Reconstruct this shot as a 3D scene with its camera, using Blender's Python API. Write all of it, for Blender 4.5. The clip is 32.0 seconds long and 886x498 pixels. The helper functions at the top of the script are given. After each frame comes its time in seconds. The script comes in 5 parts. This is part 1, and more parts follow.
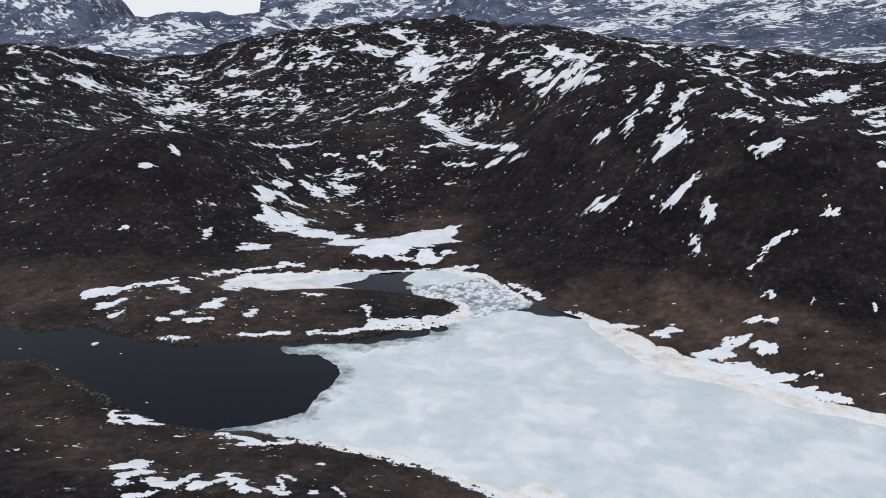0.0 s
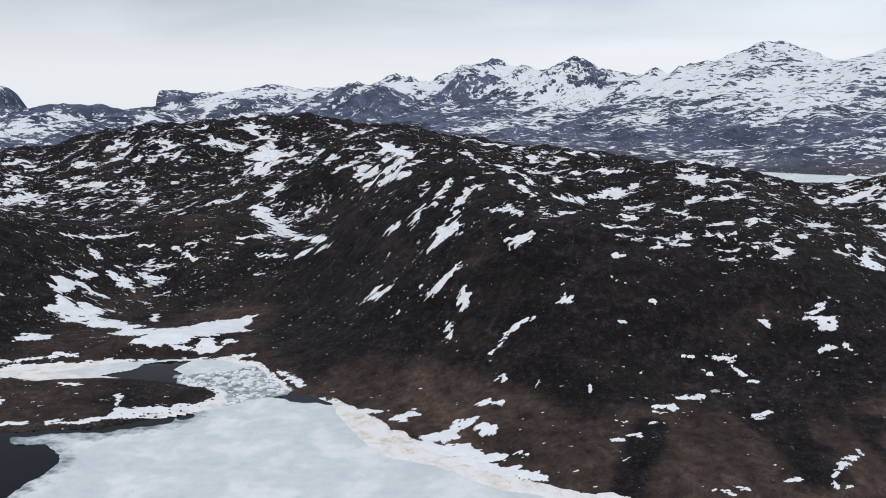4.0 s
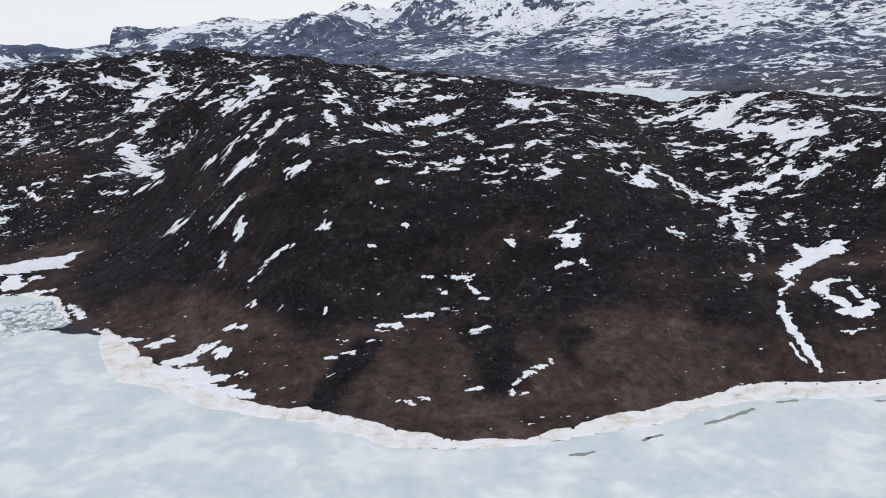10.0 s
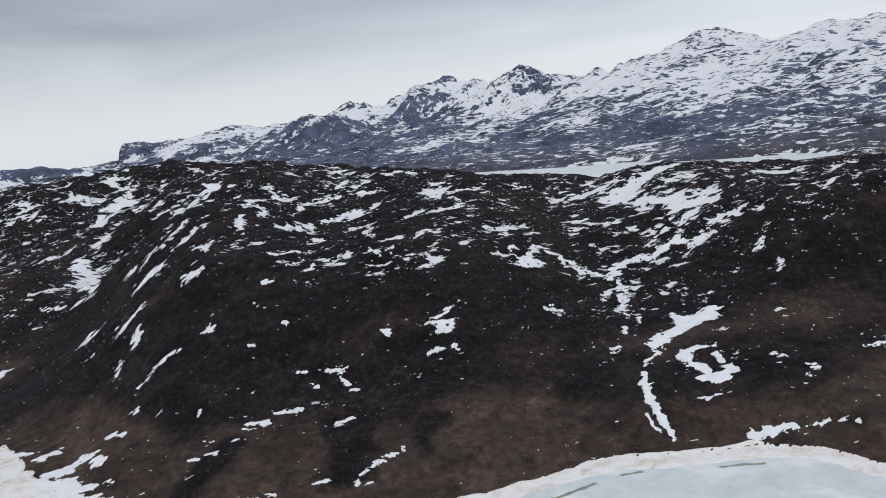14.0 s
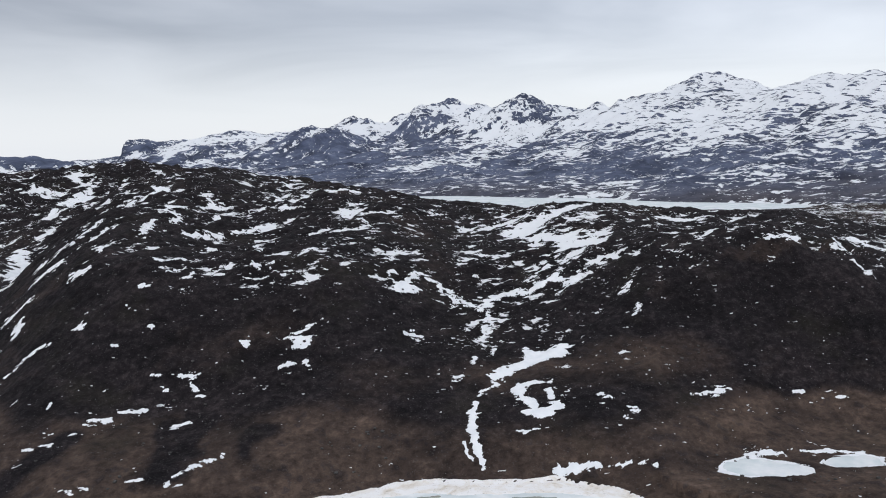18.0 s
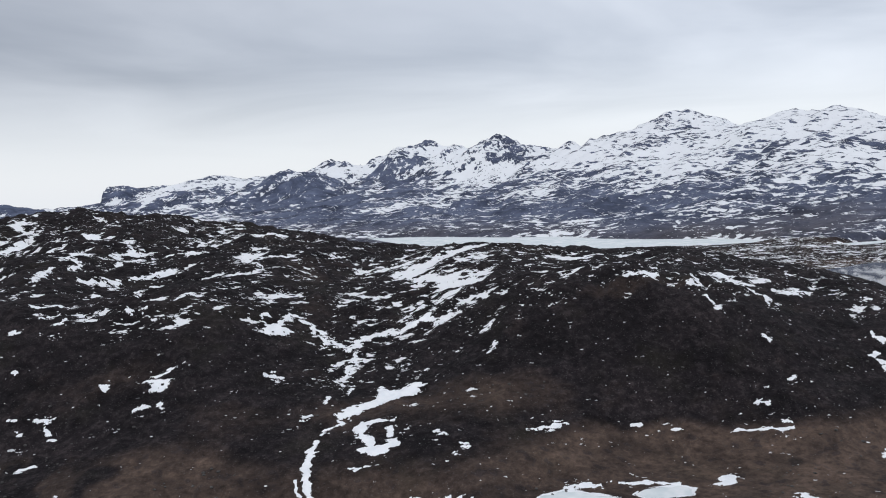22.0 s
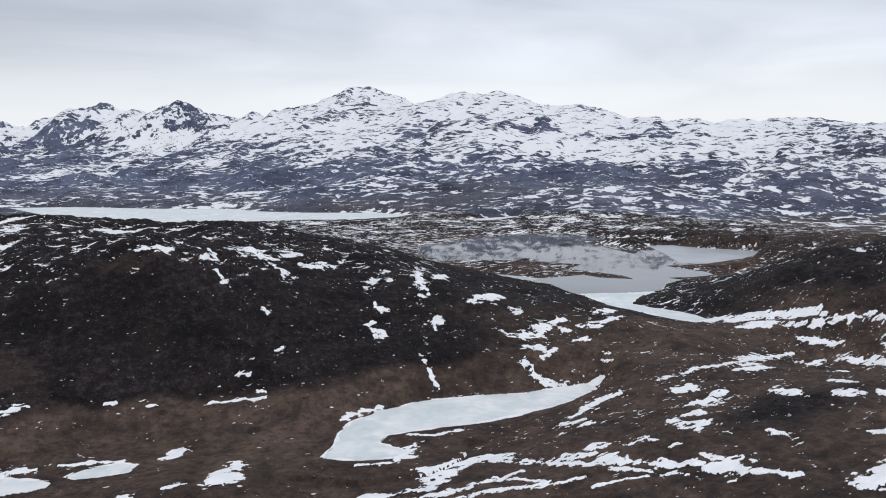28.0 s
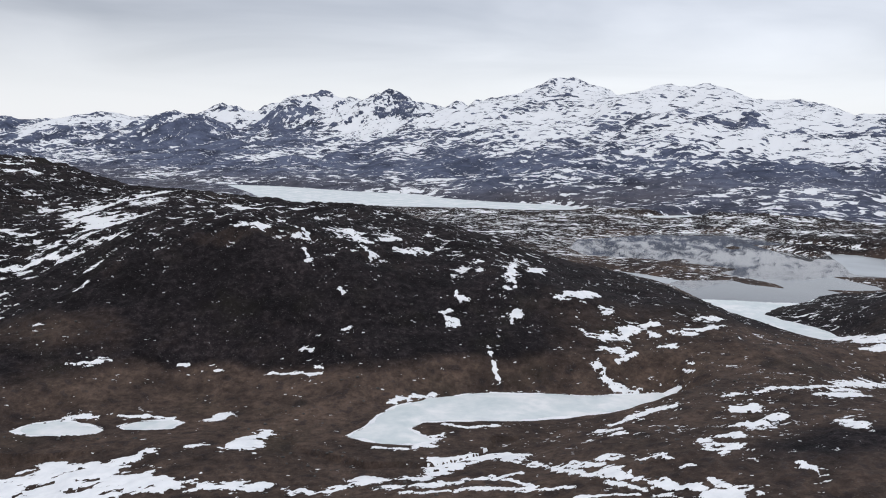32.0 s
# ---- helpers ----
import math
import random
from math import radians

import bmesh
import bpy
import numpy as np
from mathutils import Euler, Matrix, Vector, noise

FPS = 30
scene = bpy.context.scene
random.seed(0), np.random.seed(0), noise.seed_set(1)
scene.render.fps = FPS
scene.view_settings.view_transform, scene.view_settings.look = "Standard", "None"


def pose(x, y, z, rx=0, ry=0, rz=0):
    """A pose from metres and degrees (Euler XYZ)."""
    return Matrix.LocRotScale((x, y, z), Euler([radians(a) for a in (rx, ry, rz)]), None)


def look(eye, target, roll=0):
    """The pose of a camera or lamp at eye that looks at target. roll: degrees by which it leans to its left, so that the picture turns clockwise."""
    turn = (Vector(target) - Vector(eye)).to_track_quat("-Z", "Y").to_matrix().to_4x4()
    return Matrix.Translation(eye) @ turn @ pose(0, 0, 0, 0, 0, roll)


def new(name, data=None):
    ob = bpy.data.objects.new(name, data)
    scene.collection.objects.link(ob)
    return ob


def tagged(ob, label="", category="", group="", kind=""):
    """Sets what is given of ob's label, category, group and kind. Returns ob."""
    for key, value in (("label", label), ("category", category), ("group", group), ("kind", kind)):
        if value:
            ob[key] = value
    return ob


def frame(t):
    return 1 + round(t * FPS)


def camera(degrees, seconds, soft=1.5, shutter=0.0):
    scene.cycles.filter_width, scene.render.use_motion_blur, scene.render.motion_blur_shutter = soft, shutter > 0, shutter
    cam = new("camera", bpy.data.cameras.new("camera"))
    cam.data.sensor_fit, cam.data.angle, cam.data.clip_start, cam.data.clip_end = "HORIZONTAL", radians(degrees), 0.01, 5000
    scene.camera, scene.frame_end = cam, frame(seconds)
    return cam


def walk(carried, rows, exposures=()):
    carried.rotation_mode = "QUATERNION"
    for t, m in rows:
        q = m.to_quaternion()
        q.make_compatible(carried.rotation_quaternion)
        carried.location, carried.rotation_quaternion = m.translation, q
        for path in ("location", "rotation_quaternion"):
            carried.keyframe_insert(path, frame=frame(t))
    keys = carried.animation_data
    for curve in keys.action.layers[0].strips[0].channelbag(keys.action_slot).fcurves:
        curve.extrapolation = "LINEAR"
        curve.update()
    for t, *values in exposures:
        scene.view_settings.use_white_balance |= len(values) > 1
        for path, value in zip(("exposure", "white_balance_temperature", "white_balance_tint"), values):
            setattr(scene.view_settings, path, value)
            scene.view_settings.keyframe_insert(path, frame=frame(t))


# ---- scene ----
cam = camera(55.05, 32.0, soft=1.0)

PATH = [
    (0.0, 0.00, -0.00, 168.02, 74.194, 0.582, -2.329),
    (0.5, 11.37, -3.17, 168.11, 73.439, 0.203, -3.572),
    (1.0, 22.73, -6.32, 168.20, 72.987, -0.101, -5.760),
    (1.5, 34.09, -9.47, 168.28, 72.949, 0.083, -7.390),
    (2.0, 45.44, -12.61, 168.36, 73.451, 0.052, -8.497),
    (2.5, 56.78, -15.72, 168.42, 74.530, -0.538, -9.800),
    (3.0, 68.12, -18.79, 168.47, 75.701, -0.789, -10.472),
    (3.5, 79.46, -21.81, 168.50, 77.852, -0.929, -9.780),
    (4.0, 90.80, -24.80, 168.52, 80.519, -0.605, -7.919),
    (4.5, 102.14, -27.78, 168.52, 80.718, 0.239, -6.057),
    (6.5, 147.46, -39.74, 168.33, 81.536, -0.605, -4.261),
    (7.0, 158.77, -42.67, 168.38, 82.630, -0.906, -4.468),
    (7.5, 170.07, -45.58, 168.47, 83.036, -1.367, -4.732),
    (8.0, 181.36, -48.47, 168.60, 82.672, -0.961, -5.255),
    (8.5, 192.63, -51.33, 168.78, 79.266, 0.235, -7.154),
    (9.0, 203.88, -54.19, 168.97, 75.951, 0.716, -8.345),
    (9.5, 215.11, -57.08, 169.15, 76.198, 1.299, -7.852),
    (10.0, 226.32, -60.02, 169.30, 75.793, 1.239, -8.734),
    (10.5, 237.52, -63.01, 169.41, 75.284, 1.041, -10.295),
    (11.0, 248.69, -66.07, 169.46, 75.219, 1.687, -10.652),
    (11.5, 259.83, -69.19, 169.48, 75.303, 2.722, -10.458),
    (12.0, 270.94, -72.38, 169.45, 75.227, 3.878, -10.716),
    (12.5, 282.03, -75.63, 169.40, 77.185, 4.714, -10.246),
    (13.0, 293.08, -78.95, 169.32, 79.355, 6.405, -9.386),
    (13.5, 304.09, -82.36, 169.23, 80.952, 7.466, -7.546),
    (14.0, 315.06, -85.85, 169.14, 81.659, 5.778, -7.751),
    (14.5, 326.00, -89.42, 169.04, 80.670, 4.104, -8.319),
    (16.5, 369.41, -104.22, 168.78, 81.363, 0.984, -7.896),
    (17.0, 380.36, -107.86, 168.79, 82.335, 1.478, -7.439),
    (17.5, 391.36, -111.47, 168.82, 82.772, 1.380, -7.055),
    (18.0, 402.41, -115.04, 168.86, 83.089, 1.280, -6.503),
    (18.5, 413.49, -118.56, 168.91, 83.528, 1.189, -6.015),
    (19.0, 424.61, -122.04, 168.95, 84.127, 1.249, -5.668),
    (19.5, 435.76, -125.48, 168.97, 84.548, 1.384, -5.511),
    (20.0, 446.94, -128.87, 168.99, 84.980, 1.636, -5.806),
    (20.5, 458.13, -132.21, 168.99, 85.445, 2.245, -6.342),
    (21.0, 469.35, -135.50, 168.98, 85.717, 2.727, -6.730),
    (21.5, 480.58, -138.73, 168.97, 86.039, 2.896, -7.165),
    (22.0, 491.81, -141.90, 168.95, 85.784, 2.303, -6.791),
    (22.5, 503.04, -145.01, 168.95, 84.074, 1.188, -3.806),
    (23.0, 514.27, -148.08, 168.94, 82.563, 1.041, 1.330),
    (23.5, 525.50, -151.15, 168.90, 82.751, 0.959, 6.190),
    (24.0, 536.70, -154.24, 168.82, 84.019, 0.891, 9.543),
    (24.5, 547.90, -157.34, 168.71, 84.962, 1.386, 11.294),
    (25.0, 559.08, -160.45, 168.55, 85.491, 2.070, 10.046),
    (25.5, 570.27, -163.57, 168.36, 86.056, 2.480, 5.477),
    (26.0, 581.48, -166.68, 168.16, 86.267, 2.729, -0.668),
    (26.5, 592.72, -169.78, 167.93, 85.740, 2.789, -9.342),
    (28.5, 638.20, -182.13, 166.78, 83.156, -0.149, -26.764),
    (29.0, 649.65, -185.23, 166.59, 82.997, -0.473, -26.173),
    (29.5, 661.14, -188.33, 166.45, 82.968, -0.944, -24.957),
    (30.0, 672.66, -191.41, 166.35, 82.788, -1.434, -22.913),
    (30.5, 684.22, -194.46, 166.30, 82.445, -1.839, -20.021),
    (31.0, 695.80, -197.49, 166.27, 82.501, -1.973, -17.118),
    (31.5, 707.38, -200.50, 166.27, 82.671, -1.833, -13.874),
    (32.0, 718.95, -203.50, 166.27, 82.774, -1.421, -10.854),
]
walk(cam, [(t, pose(x, y, z, rx, ry, rz)) for t, x, y, z, rx, ry, rz in PATH],
     exposures=[(0.0, 0.12, 6350, 12), (3.0, 0.10, 6350, 12), (8.0, 0.10, 6350, 12), (9.5, 0.14, 6350, 12), (11.5, 0.08, 6350, 12), (13.0, -0.06, 6350, 12), (14.5, -0.05, 6350, 12),
                (17.0, 0.13, 6350, 12), (21.0, 0.13, 6350, 12), (24.0, 0.13, 6350, 12), (27.0, 0.15, 6370, 12), (29.0, 0.18, 6460, 13), (32.0, 0.18, 6460, 13)])

# ---------------------------------------------------------------- sky and light
world = bpy.data.worlds.new("overcast_sky")
scene.world = world
world.use_nodes = True
wn, wl = world.node_tree.nodes, world.node_tree.links
wn.clear()


def wnode(kind, **values):
    n = wn.new(kind)
    for key, value in values.items():
        n.inputs[key.replace("_", " ")].default_value = value
    return n


sky = wn.new("ShaderNodeTexSky")
sky.sky_type = "NISHITA"
sky.sun_disc = False
sky.sun_elevation = radians(34)
sky.sun_rotation = radians(215)
coord = wn.new("ShaderNodeTexCoord")
split = wn.new("ShaderNodeSeparateXYZ")
wl.new(coord.outputs["Generated"], split.inputs[0])
lift = wn.new("ShaderNodeMath")
lift.operation = "MAXIMUM"
lift.inputs[1].default_value = 0.0
wl.new(split.outputs["Z"], lift.inputs[0])
lift2 = wn.new("ShaderNodeMath")
lift2.operation = "ADD"
lift2.inputs[1].default_value = 0.10
wl.new(lift.outputs[0], lift2.inputs[0])
flat = wn.new("ShaderNodeVectorMath")
flat.operation = "DIVIDE"
wl.new(coord.outputs["Generated"], flat.inputs[0])
comb = wn.new("ShaderNodeCombineXYZ")
for i in range(3):
    wl.new(lift2.outputs[0], comb.inputs[i])
wl.new(comb.outputs[0], flat.inputs[1])
cloud = wn.new("ShaderNodeTexNoise")
cloud.inputs["Scale"].default_value = 0.55
cloud.inputs["Detail"].default_value = 5
cloud.inputs["Roughness"].default_value = 0.5
cloud.inputs["Distortion"].default_value = 0.6
wl.new(flat.outputs[0], cloud.inputs["Vector"])
ramp = wn.new("ShaderNodeValToRGB")
ramp.color_ramp.elements[0].position, ramp.color_ramp.elements[0].color = 0.30, (0.43, 0.465, 0.52, 1)
ramp.color_ramp.elements[1].position, ramp.color_ramp.elements[1].color = 0.70, (0.72, 0.755, 0.80, 1)
wl.new(cloud.outputs["Fac"], ramp.inputs[0])
# heavier cloud in the west
west = wn.new("ShaderNodeMapRange")
west.interpolation_type = "SMOOTHSTEP"
west.inputs["From Min"].default_value = -0.55
west.inputs["From Max"].default_value = 0.50
wl.new(split.outputs["X"], west.inputs["Value"])
heavy = wn.new("ShaderNodeMixRGB")
heavy.blend_type = "MULTIPLY"
heavy.inputs[0].default_value = 1.0
shade = wn.new("ShaderNodeMixRGB")
shade.inputs[1].default_value = (0.58, 0.585, 0.60, 1)
shade.inputs[2].default_value = (1.0, 1.0, 1.0, 1)
wl.new(west.outputs[0], shade.inputs[0])
wl.new(ramp.outputs[0], heavy.inputs[1])
wl.new(shade.outputs[0], heavy.inputs[2])
# the deck thins towards the skyline
edge = wn.new("ShaderNodeMapRange")
edge.interpolation_type = "SMOOTHERSTEP"
edge.inputs["From Min"].default_value = 0.0
edge.inputs["From Max"].default_value = 0.17
edge.inputs["To Min"].default_value = 1.0
edge.inputs["To Max"].default_value = 0.0
wl.new(split.outputs["Z"], edge.inputs["Value"])
deck = wn.new("ShaderNodeMixRGB")
wl.new(edge.outputs[0], deck.inputs[0])
wl.new(heavy.outputs[0], deck.inputs[1])
deck.inputs[2].default_value = (0.715, 0.74, 0.755, 1)
veil = wn.new("ShaderNodeMixRGB")
veil.blend_type = "ADD"
veil.inputs[0].default_value = 0.012
wl.new(deck.outputs[0], veil.inputs[1])
wl.new(sky.outputs[0], veil.inputs[2])
back = wn.new("ShaderNodeBackground")
back.inputs["Strength"].default_value = 1.0
wl.new(veil.outputs[0], back.inputs["Color"])
wout = wn.new("ShaderNodeOutputWorld")
wl.new(back.outputs[0], wout.inputs[0])

sun_data = bpy.data.lights.new("sun", "SUN")
sun_data.energy, sun_data.angle, sun_data.color = 1.15, radians(35), (1.0, 0.97, 0.93)
sun = new("sun", sun_data)
sun.matrix_world = look((0, 0, 900), (300, 420, 0))


# ---------------------------------------------------------------- noise and outlines
rng = np.random.RandomState(7)
TABLE = rng.permutation(1024).astype(np.int64)
ANGLE = rng.rand(1024) * 2 * np.pi
GX, GY = np.cos(ANGLE), np.sin(ANGLE)


def perlin(x, y, seed=0):
    """Gradient noise, about -0.7 to 0.7."""
    xi, yi = np.floor(x).astype(np.int64), np.floor(y).astype(np.int64)
    fx, fy = x - xi, y - yi
    u, v = fx * fx * fx * (fx * (fx * 6 - 15) + 10), fy * fy * fy * (fy * (fy * 6 - 15) + 10)

    def corner(i, j):
        k = TABLE[(TABLE[(xi + i + seed * 37) & 1023] + yi + j) & 1023]
        return GX[k] * (fx - i) + GY[k] * (fy - j)
    a = corner(0, 0) * (1 - u) + corner(1, 0) * u
    b = corner(0, 1) * (1 - u) + corner(1, 1) * u
    return a * (1 - v) + b * v


def fbm(x, y, wave, octaves=4, seed=0, gain=0.5):
    total, amp = 0, 1.0
    for k in range(octaves):
        total = total + amp * perlin(x / wave, y / wave, seed + k)
        wave, amp = wave / 2.03, amp * gain
    return total


def ridged(x, y, wave, octaves=4, seed=0, gain=0.5):
    total, amp = 0, 1.0
    for k in range(octaves):
        total = total + amp * (0.5 - np.abs(perlin(x / wave, y / wave, seed + k)) * 2)
        wave, amp = wave / 2.07, amp * gain
    return total


def smooth(a, b, v):
    t = np.clip((v - a) / (b - a), 0, 1)
    return t * t * (3 - 2 * t)


def outline_distance(x, y, outline, reach=1e9):
    """Signed distance to a closed outline, negative inside; points far from it get a large value."""
    pts = np.array(outline, float)
    out = np.full(np.shape(x), 1e6)
    lo, hi = pts.min(0) - reach, pts.max(0) + reach
    m = (x > lo[0]) & (x < hi[0]) & (y > lo[1]) & (y < hi[1])
    px, py = x[m], y[m]
    best, inside = np.full(px.shape, 1e12), np.zeros(px.shape, bool)
    for (ax, ay), (bx, by) in zip(pts, np.roll(pts, -1, 0)):
        dx, dy = bx - ax, by - ay
        t = np.clip(((px - ax) * dx + (py - ay) * dy) / (dx * dx + dy * dy), 0, 1)
        best = np.minimum(best, (px - ax - t * dx) ** 2 + (py - ay - t * dy) ** 2)
        inside ^= ((ay > py) != (by > py)) & (px < (bx - ax) * (py - ay) / (by - ay + 1e-9) + ax)
    out[m] = np.where(inside, -1, 1) * np.sqrt(best)
    return out


def stroke_distance(x, y, stroke):
    """Signed distance to a stroke of (x, y, half width) knots, negative inside."""
    best = np.full(np.shape(x), 1e6)
    knots = list(stroke)
    if len(knots) == 1:
        knots = knots * 2
    for (ax, ay, aw), (bx, by, bw) in zip(knots, knots[1:]):
        dx, dy = bx - ax, by - ay
        t = np.clip(((x - ax) * dx + (y - ay) * dy) / (dx * dx + dy * dy + 1e-9), 0, 1)
        best = np.minimum(best, np.hypot(x - ax - t * dx, y - ay - t * dy) - (aw + t * (bw - aw)))
    return best


# ---------------------------------------------------------------- the lie of the land
LAKE = [(600, 190), (570, 215), (552, 234), (540, 249), (528, 273), (505, 286), (469, 290), (430, 297), (392, 285), (352, 276),
        (310, 263), (280, 266), (257, 280), (239, 295), (222, 308), (193, 320), (170, 340), (152, 362), (138, 376), (127, 397),
        (112, 423), (98, 447), (81, 465), (66, 476), (58, 498), (46, 526), (19, 541), (-11, 544), (-64, 540), (-107, 536),
        (-120, 525), (-88, 506), (-46, 508), (-11, 496), (18, 482), (28, 467), (22, 453), (9, 440), (-28, 424), (-64, 424),
        (-94, 426), (-119, 420), (-148, 430), (-180, 452)]
LAKE += [(-199, 446), (-221, 447), (-245, 484), (-275, 500), (-330, 460), (-310, 415), (-240, 400), (-208, 403), (-185, 402), (-168, 381),
         (-143, 360), (-115, 334), (-92, 323), (-69, 321), (-45, 311), (-20, 301), (3, 288), (22, 272), (42, 251), (80, 215), (150, 175),
         (260, 140), (400, 110), (520, 105), (600, 140)]
FAR_LAKE = [(560, 2450), (640, 2100), (690, 1830), (735, 1700), (800, 1600), (909, 1575), (1073, 1552), (1180, 1530), (1246, 1522),
            (1330, 1545), (1408, 1601), (1430, 1640), (1387, 1764), (1219, 1865), (1140, 1960), (1099, 2090), (928, 2198), (729, 2397)]
SHELF_LAKE = [(1440, 1440), (1500, 1480), (1620, 1500), (1570, 1420), (1480, 1390)]
MIRROR_LAKE = [(1181, 1066), (1264, 1098), (1340, 1151), (1509, 1172), (1500, 1083), (1524, 1018), (1578, 971), (1619, 913), (1668, 870), (1713, 817),
               (1695, 800), (1635, 833), (1582, 867), (1537, 902), (1495, 958), (1446, 996), (1435, 946), (1449, 892), (1462, 854), (1500, 890),
               (1537, 876), (1548, 826), (1576, 789), (1594, 749), (1527, 698), (1470, 688), (1427, 678), (1366, 687), (1368, 656), (1374, 623), (1364, 596)]
MIRROR_LAKE += [(1327, 593), (1297, 603), (1305, 584), (1262, 564), (1234, 538), (1185, 513), (1151, 483), (1155, 459), (1165, 431), (1166, 407), (1160, 388),
                (1141, 383), (1135, 397), (1129, 429), (1127, 460), (1123, 492), (1125, 546), (1130, 597), (1136, 647), (1106, 655), (1090, 692), (1066, 745)]
MIRROR_LAKE += [(1112, 747), (1136, 718), (1152, 691), (1158, 674), (1193, 671), (1224, 673), (1229, 644), (1254, 615), (1260, 641), (1250, 679), (1238, 697),
                (1237, 724), (1274, 750), (1249, 786), (1217, 820), (1195, 843), (1127, 880), (1128, 953)]
MIRROR_ISLES = [[(1375, 961), (1398, 980), (1402, 960), (1382, 943)], [(1218, 822), (1240, 841), (1246, 818), (1224, 806)]]
POND_TWIN_A = [(577, 268), (588, 281), (600, 286), (617, 276), (629, 266), (624, 258), (606, 256), (590, 259)]
POND_TWIN_B = [(631, 270), (641, 277), (660, 279), (668, 271), (662, 262), (648, 260), (636, 263)]
POND_LONG = [(753, 236), (766, 252), (774, 268), (784, 284), (811, 301), (845, 308), (880, 303), (914, 294), (945, 296), (966, 296), (962, 276), (914, 258), (880, 251), (850, 249),
             (822, 254), (800, 253), (790, 245), (803, 224), (790, 219), (772, 222)]
LAKES = [(LAKE, 0.0), (FAR_LAKE, 20.0), (SHELF_LAKE, 20.5), (MIRROR_LAKE, 18.0), (POND_TWIN_A, 7.0), (POND_TWIN_B, 7.2), (POND_LONG, 8.0)]

# broad swells every 200 m from x = -700, knolls every 75 m from x = -225, rises of the highland every 120 m from x = -420: (y, heights)
SWELLS = [
    (0, [18, 14, 11, 18, 5, 10, 2, 15, -8, 52, -13, 12, 19, 25]),
    (200, [11, 0, 10, 6, -2, -21, 1, -21, 25, -8, 24, 38, 15, 24]),
    (400, [16, 3, 8, -7, -13, 16, 7, 22, 26, -50, 92, -15, 2, 8]),
    (600, [18, -9, -8, -2, 21, 66, 16, 52, 23, 52, -60, 18, 44, -4]),
    (800, [15, 55, 10, 46, -56, 37, 37, 21, -16, 10, 17, 33, -19, 12]),
]
SWELLS += [
    (1000, [31, 0, 14, -56, 53, 72, 17, -1, 16, 10, -11, -6, 25, 4]),
    (1200, [-35, 139, -54, 95, 49, 20, 30, 0, 5, 5, 13, 17, -2, 13]),
    (1400, [14, 1, 62, 70, -2, 47, 5, 9, 6, 9, 10, -5, 15, 12]),
    (1600, [-12, -6, -12, -25, 13, -19, 6, 11, 6, 8, 2, 17, 6, 9]),
]
KNOLLS = [
    (240, [0, 0, 4, 3, 0, -3, -5, -1, -8, -4, -9, -1, 11, -9, -12, -10, 6, 6, -23]),
    (315, [3, -3, -1, 0, -2, 3, 2, 9, 2, -5, 9, 1, -24, -2, -11, -1, -11, 15, 11]),
    (390, [-4, -2, -1, 1, -2, -8, 2, -18, -2, 2, -5, 3, -5, 16, -12, 8, 5, 15, -20]),
    (465, [-3, 7, 1, 2, -2, -19, 18, 12, 13, -5, -12, 12, 25, 7, -1, 14, -3, 16, -3]),
    (540, [0, 1, -2, 5, -13, 13, 13, -9, 4, 5, 1, 4, -14, -4, 0, 6, -2, 0, -12]),
]
KNOLLS += [
    (615, [7, -5, -6, 1, -22, -3, 15, -19, -2, -8, -11, 8, -1, 12, 9, -2, -2, -5, -6]),
    (690, [32, 8, -17, -15, -7, 26, 23, -4, 7, 4, -2, 9, 8, -7, 0, 0, -3, -8, -4]),
    (765, [11, 5, -8, 22, 13, 20, -8, 0, -2, 0, -2, -12, -1, -2, 0, 1, -3, -2, -4]),
    (840, [1, 6, 13, 57, -9, 31, 14, -26, 0, 0, -7, -1, -5, -1, 2, 2, -3, -2, -6]),
]
RISES = [
    (720, [-1, 2, 1, 3, 20, 5, -7, 1, 0, 2, 0, 0]),
    (840, [-1, 0, 8, -2, -60, 23, 4, 1, -5, 1, -6, 0]),
    (960, [1, -3, 1, 11, 28, 7, -13, -10, 7, 30, -9, -1]),
    (1080, [3, -1, 2, -7, 5, -7, -22, 17, -4, 6, -8, 1]),
    (1200, [-3, -15, 10, -16, -57, 25, -13, 7, -7, -4, -1, 2]),
]
RISES += [
    (1320, [-12, 7, 7, -16, 57, -4, 29, 2, -6, 2, 1, 0]),
]

# summits of the range: x, y, top, steepness
SUMMITS = [(-150, 4450, 272, 0.25), (100, 4350, 267, 0.35), (234, 3950, 274, 0.48), (475, 4250, 316, 0.42), (640, 4200, 238, 0.4), (905, 4300, 412, 0.62), (830, 4150, 392, 0.6), (1069, 4150, 375, 0.4), (1230, 3850, 387, 0.62), (1160, 3750, 369, 0.6), (1416, 3800, 351, 0.45), (1520, 3560, 337, 0.42), (1573, 3300, 288, 0.4)]
SUMMITS += [(1935, 3350, 450, 0.36), (1760, 3300, 343, 0.36), (2102, 3150, 370, 0.34), (2200, 2950, 414, 0.3), (2304, 2800, 403, 0.28), (2448, 2900, 374, 0.3), (2504, 2700, 369, 0.28), (1010, 4330, 351, 0.5), (760, 4060, 321, 0.6), (1330, 3720, 342, 0.5), (1640, 3300, 310, 0.45), (330, 3900, 263, 0.5), (2700, 2700, 338, 0.28)]
CRAGS = [(850, 4180, 250), (1180, 3740, 230), (234, 3860, 260), (-690, 4430, 150), (-1500, 3900, 260), (475, 4230, 110), (1500, 3520, 120), (1850, 3230, 120)]


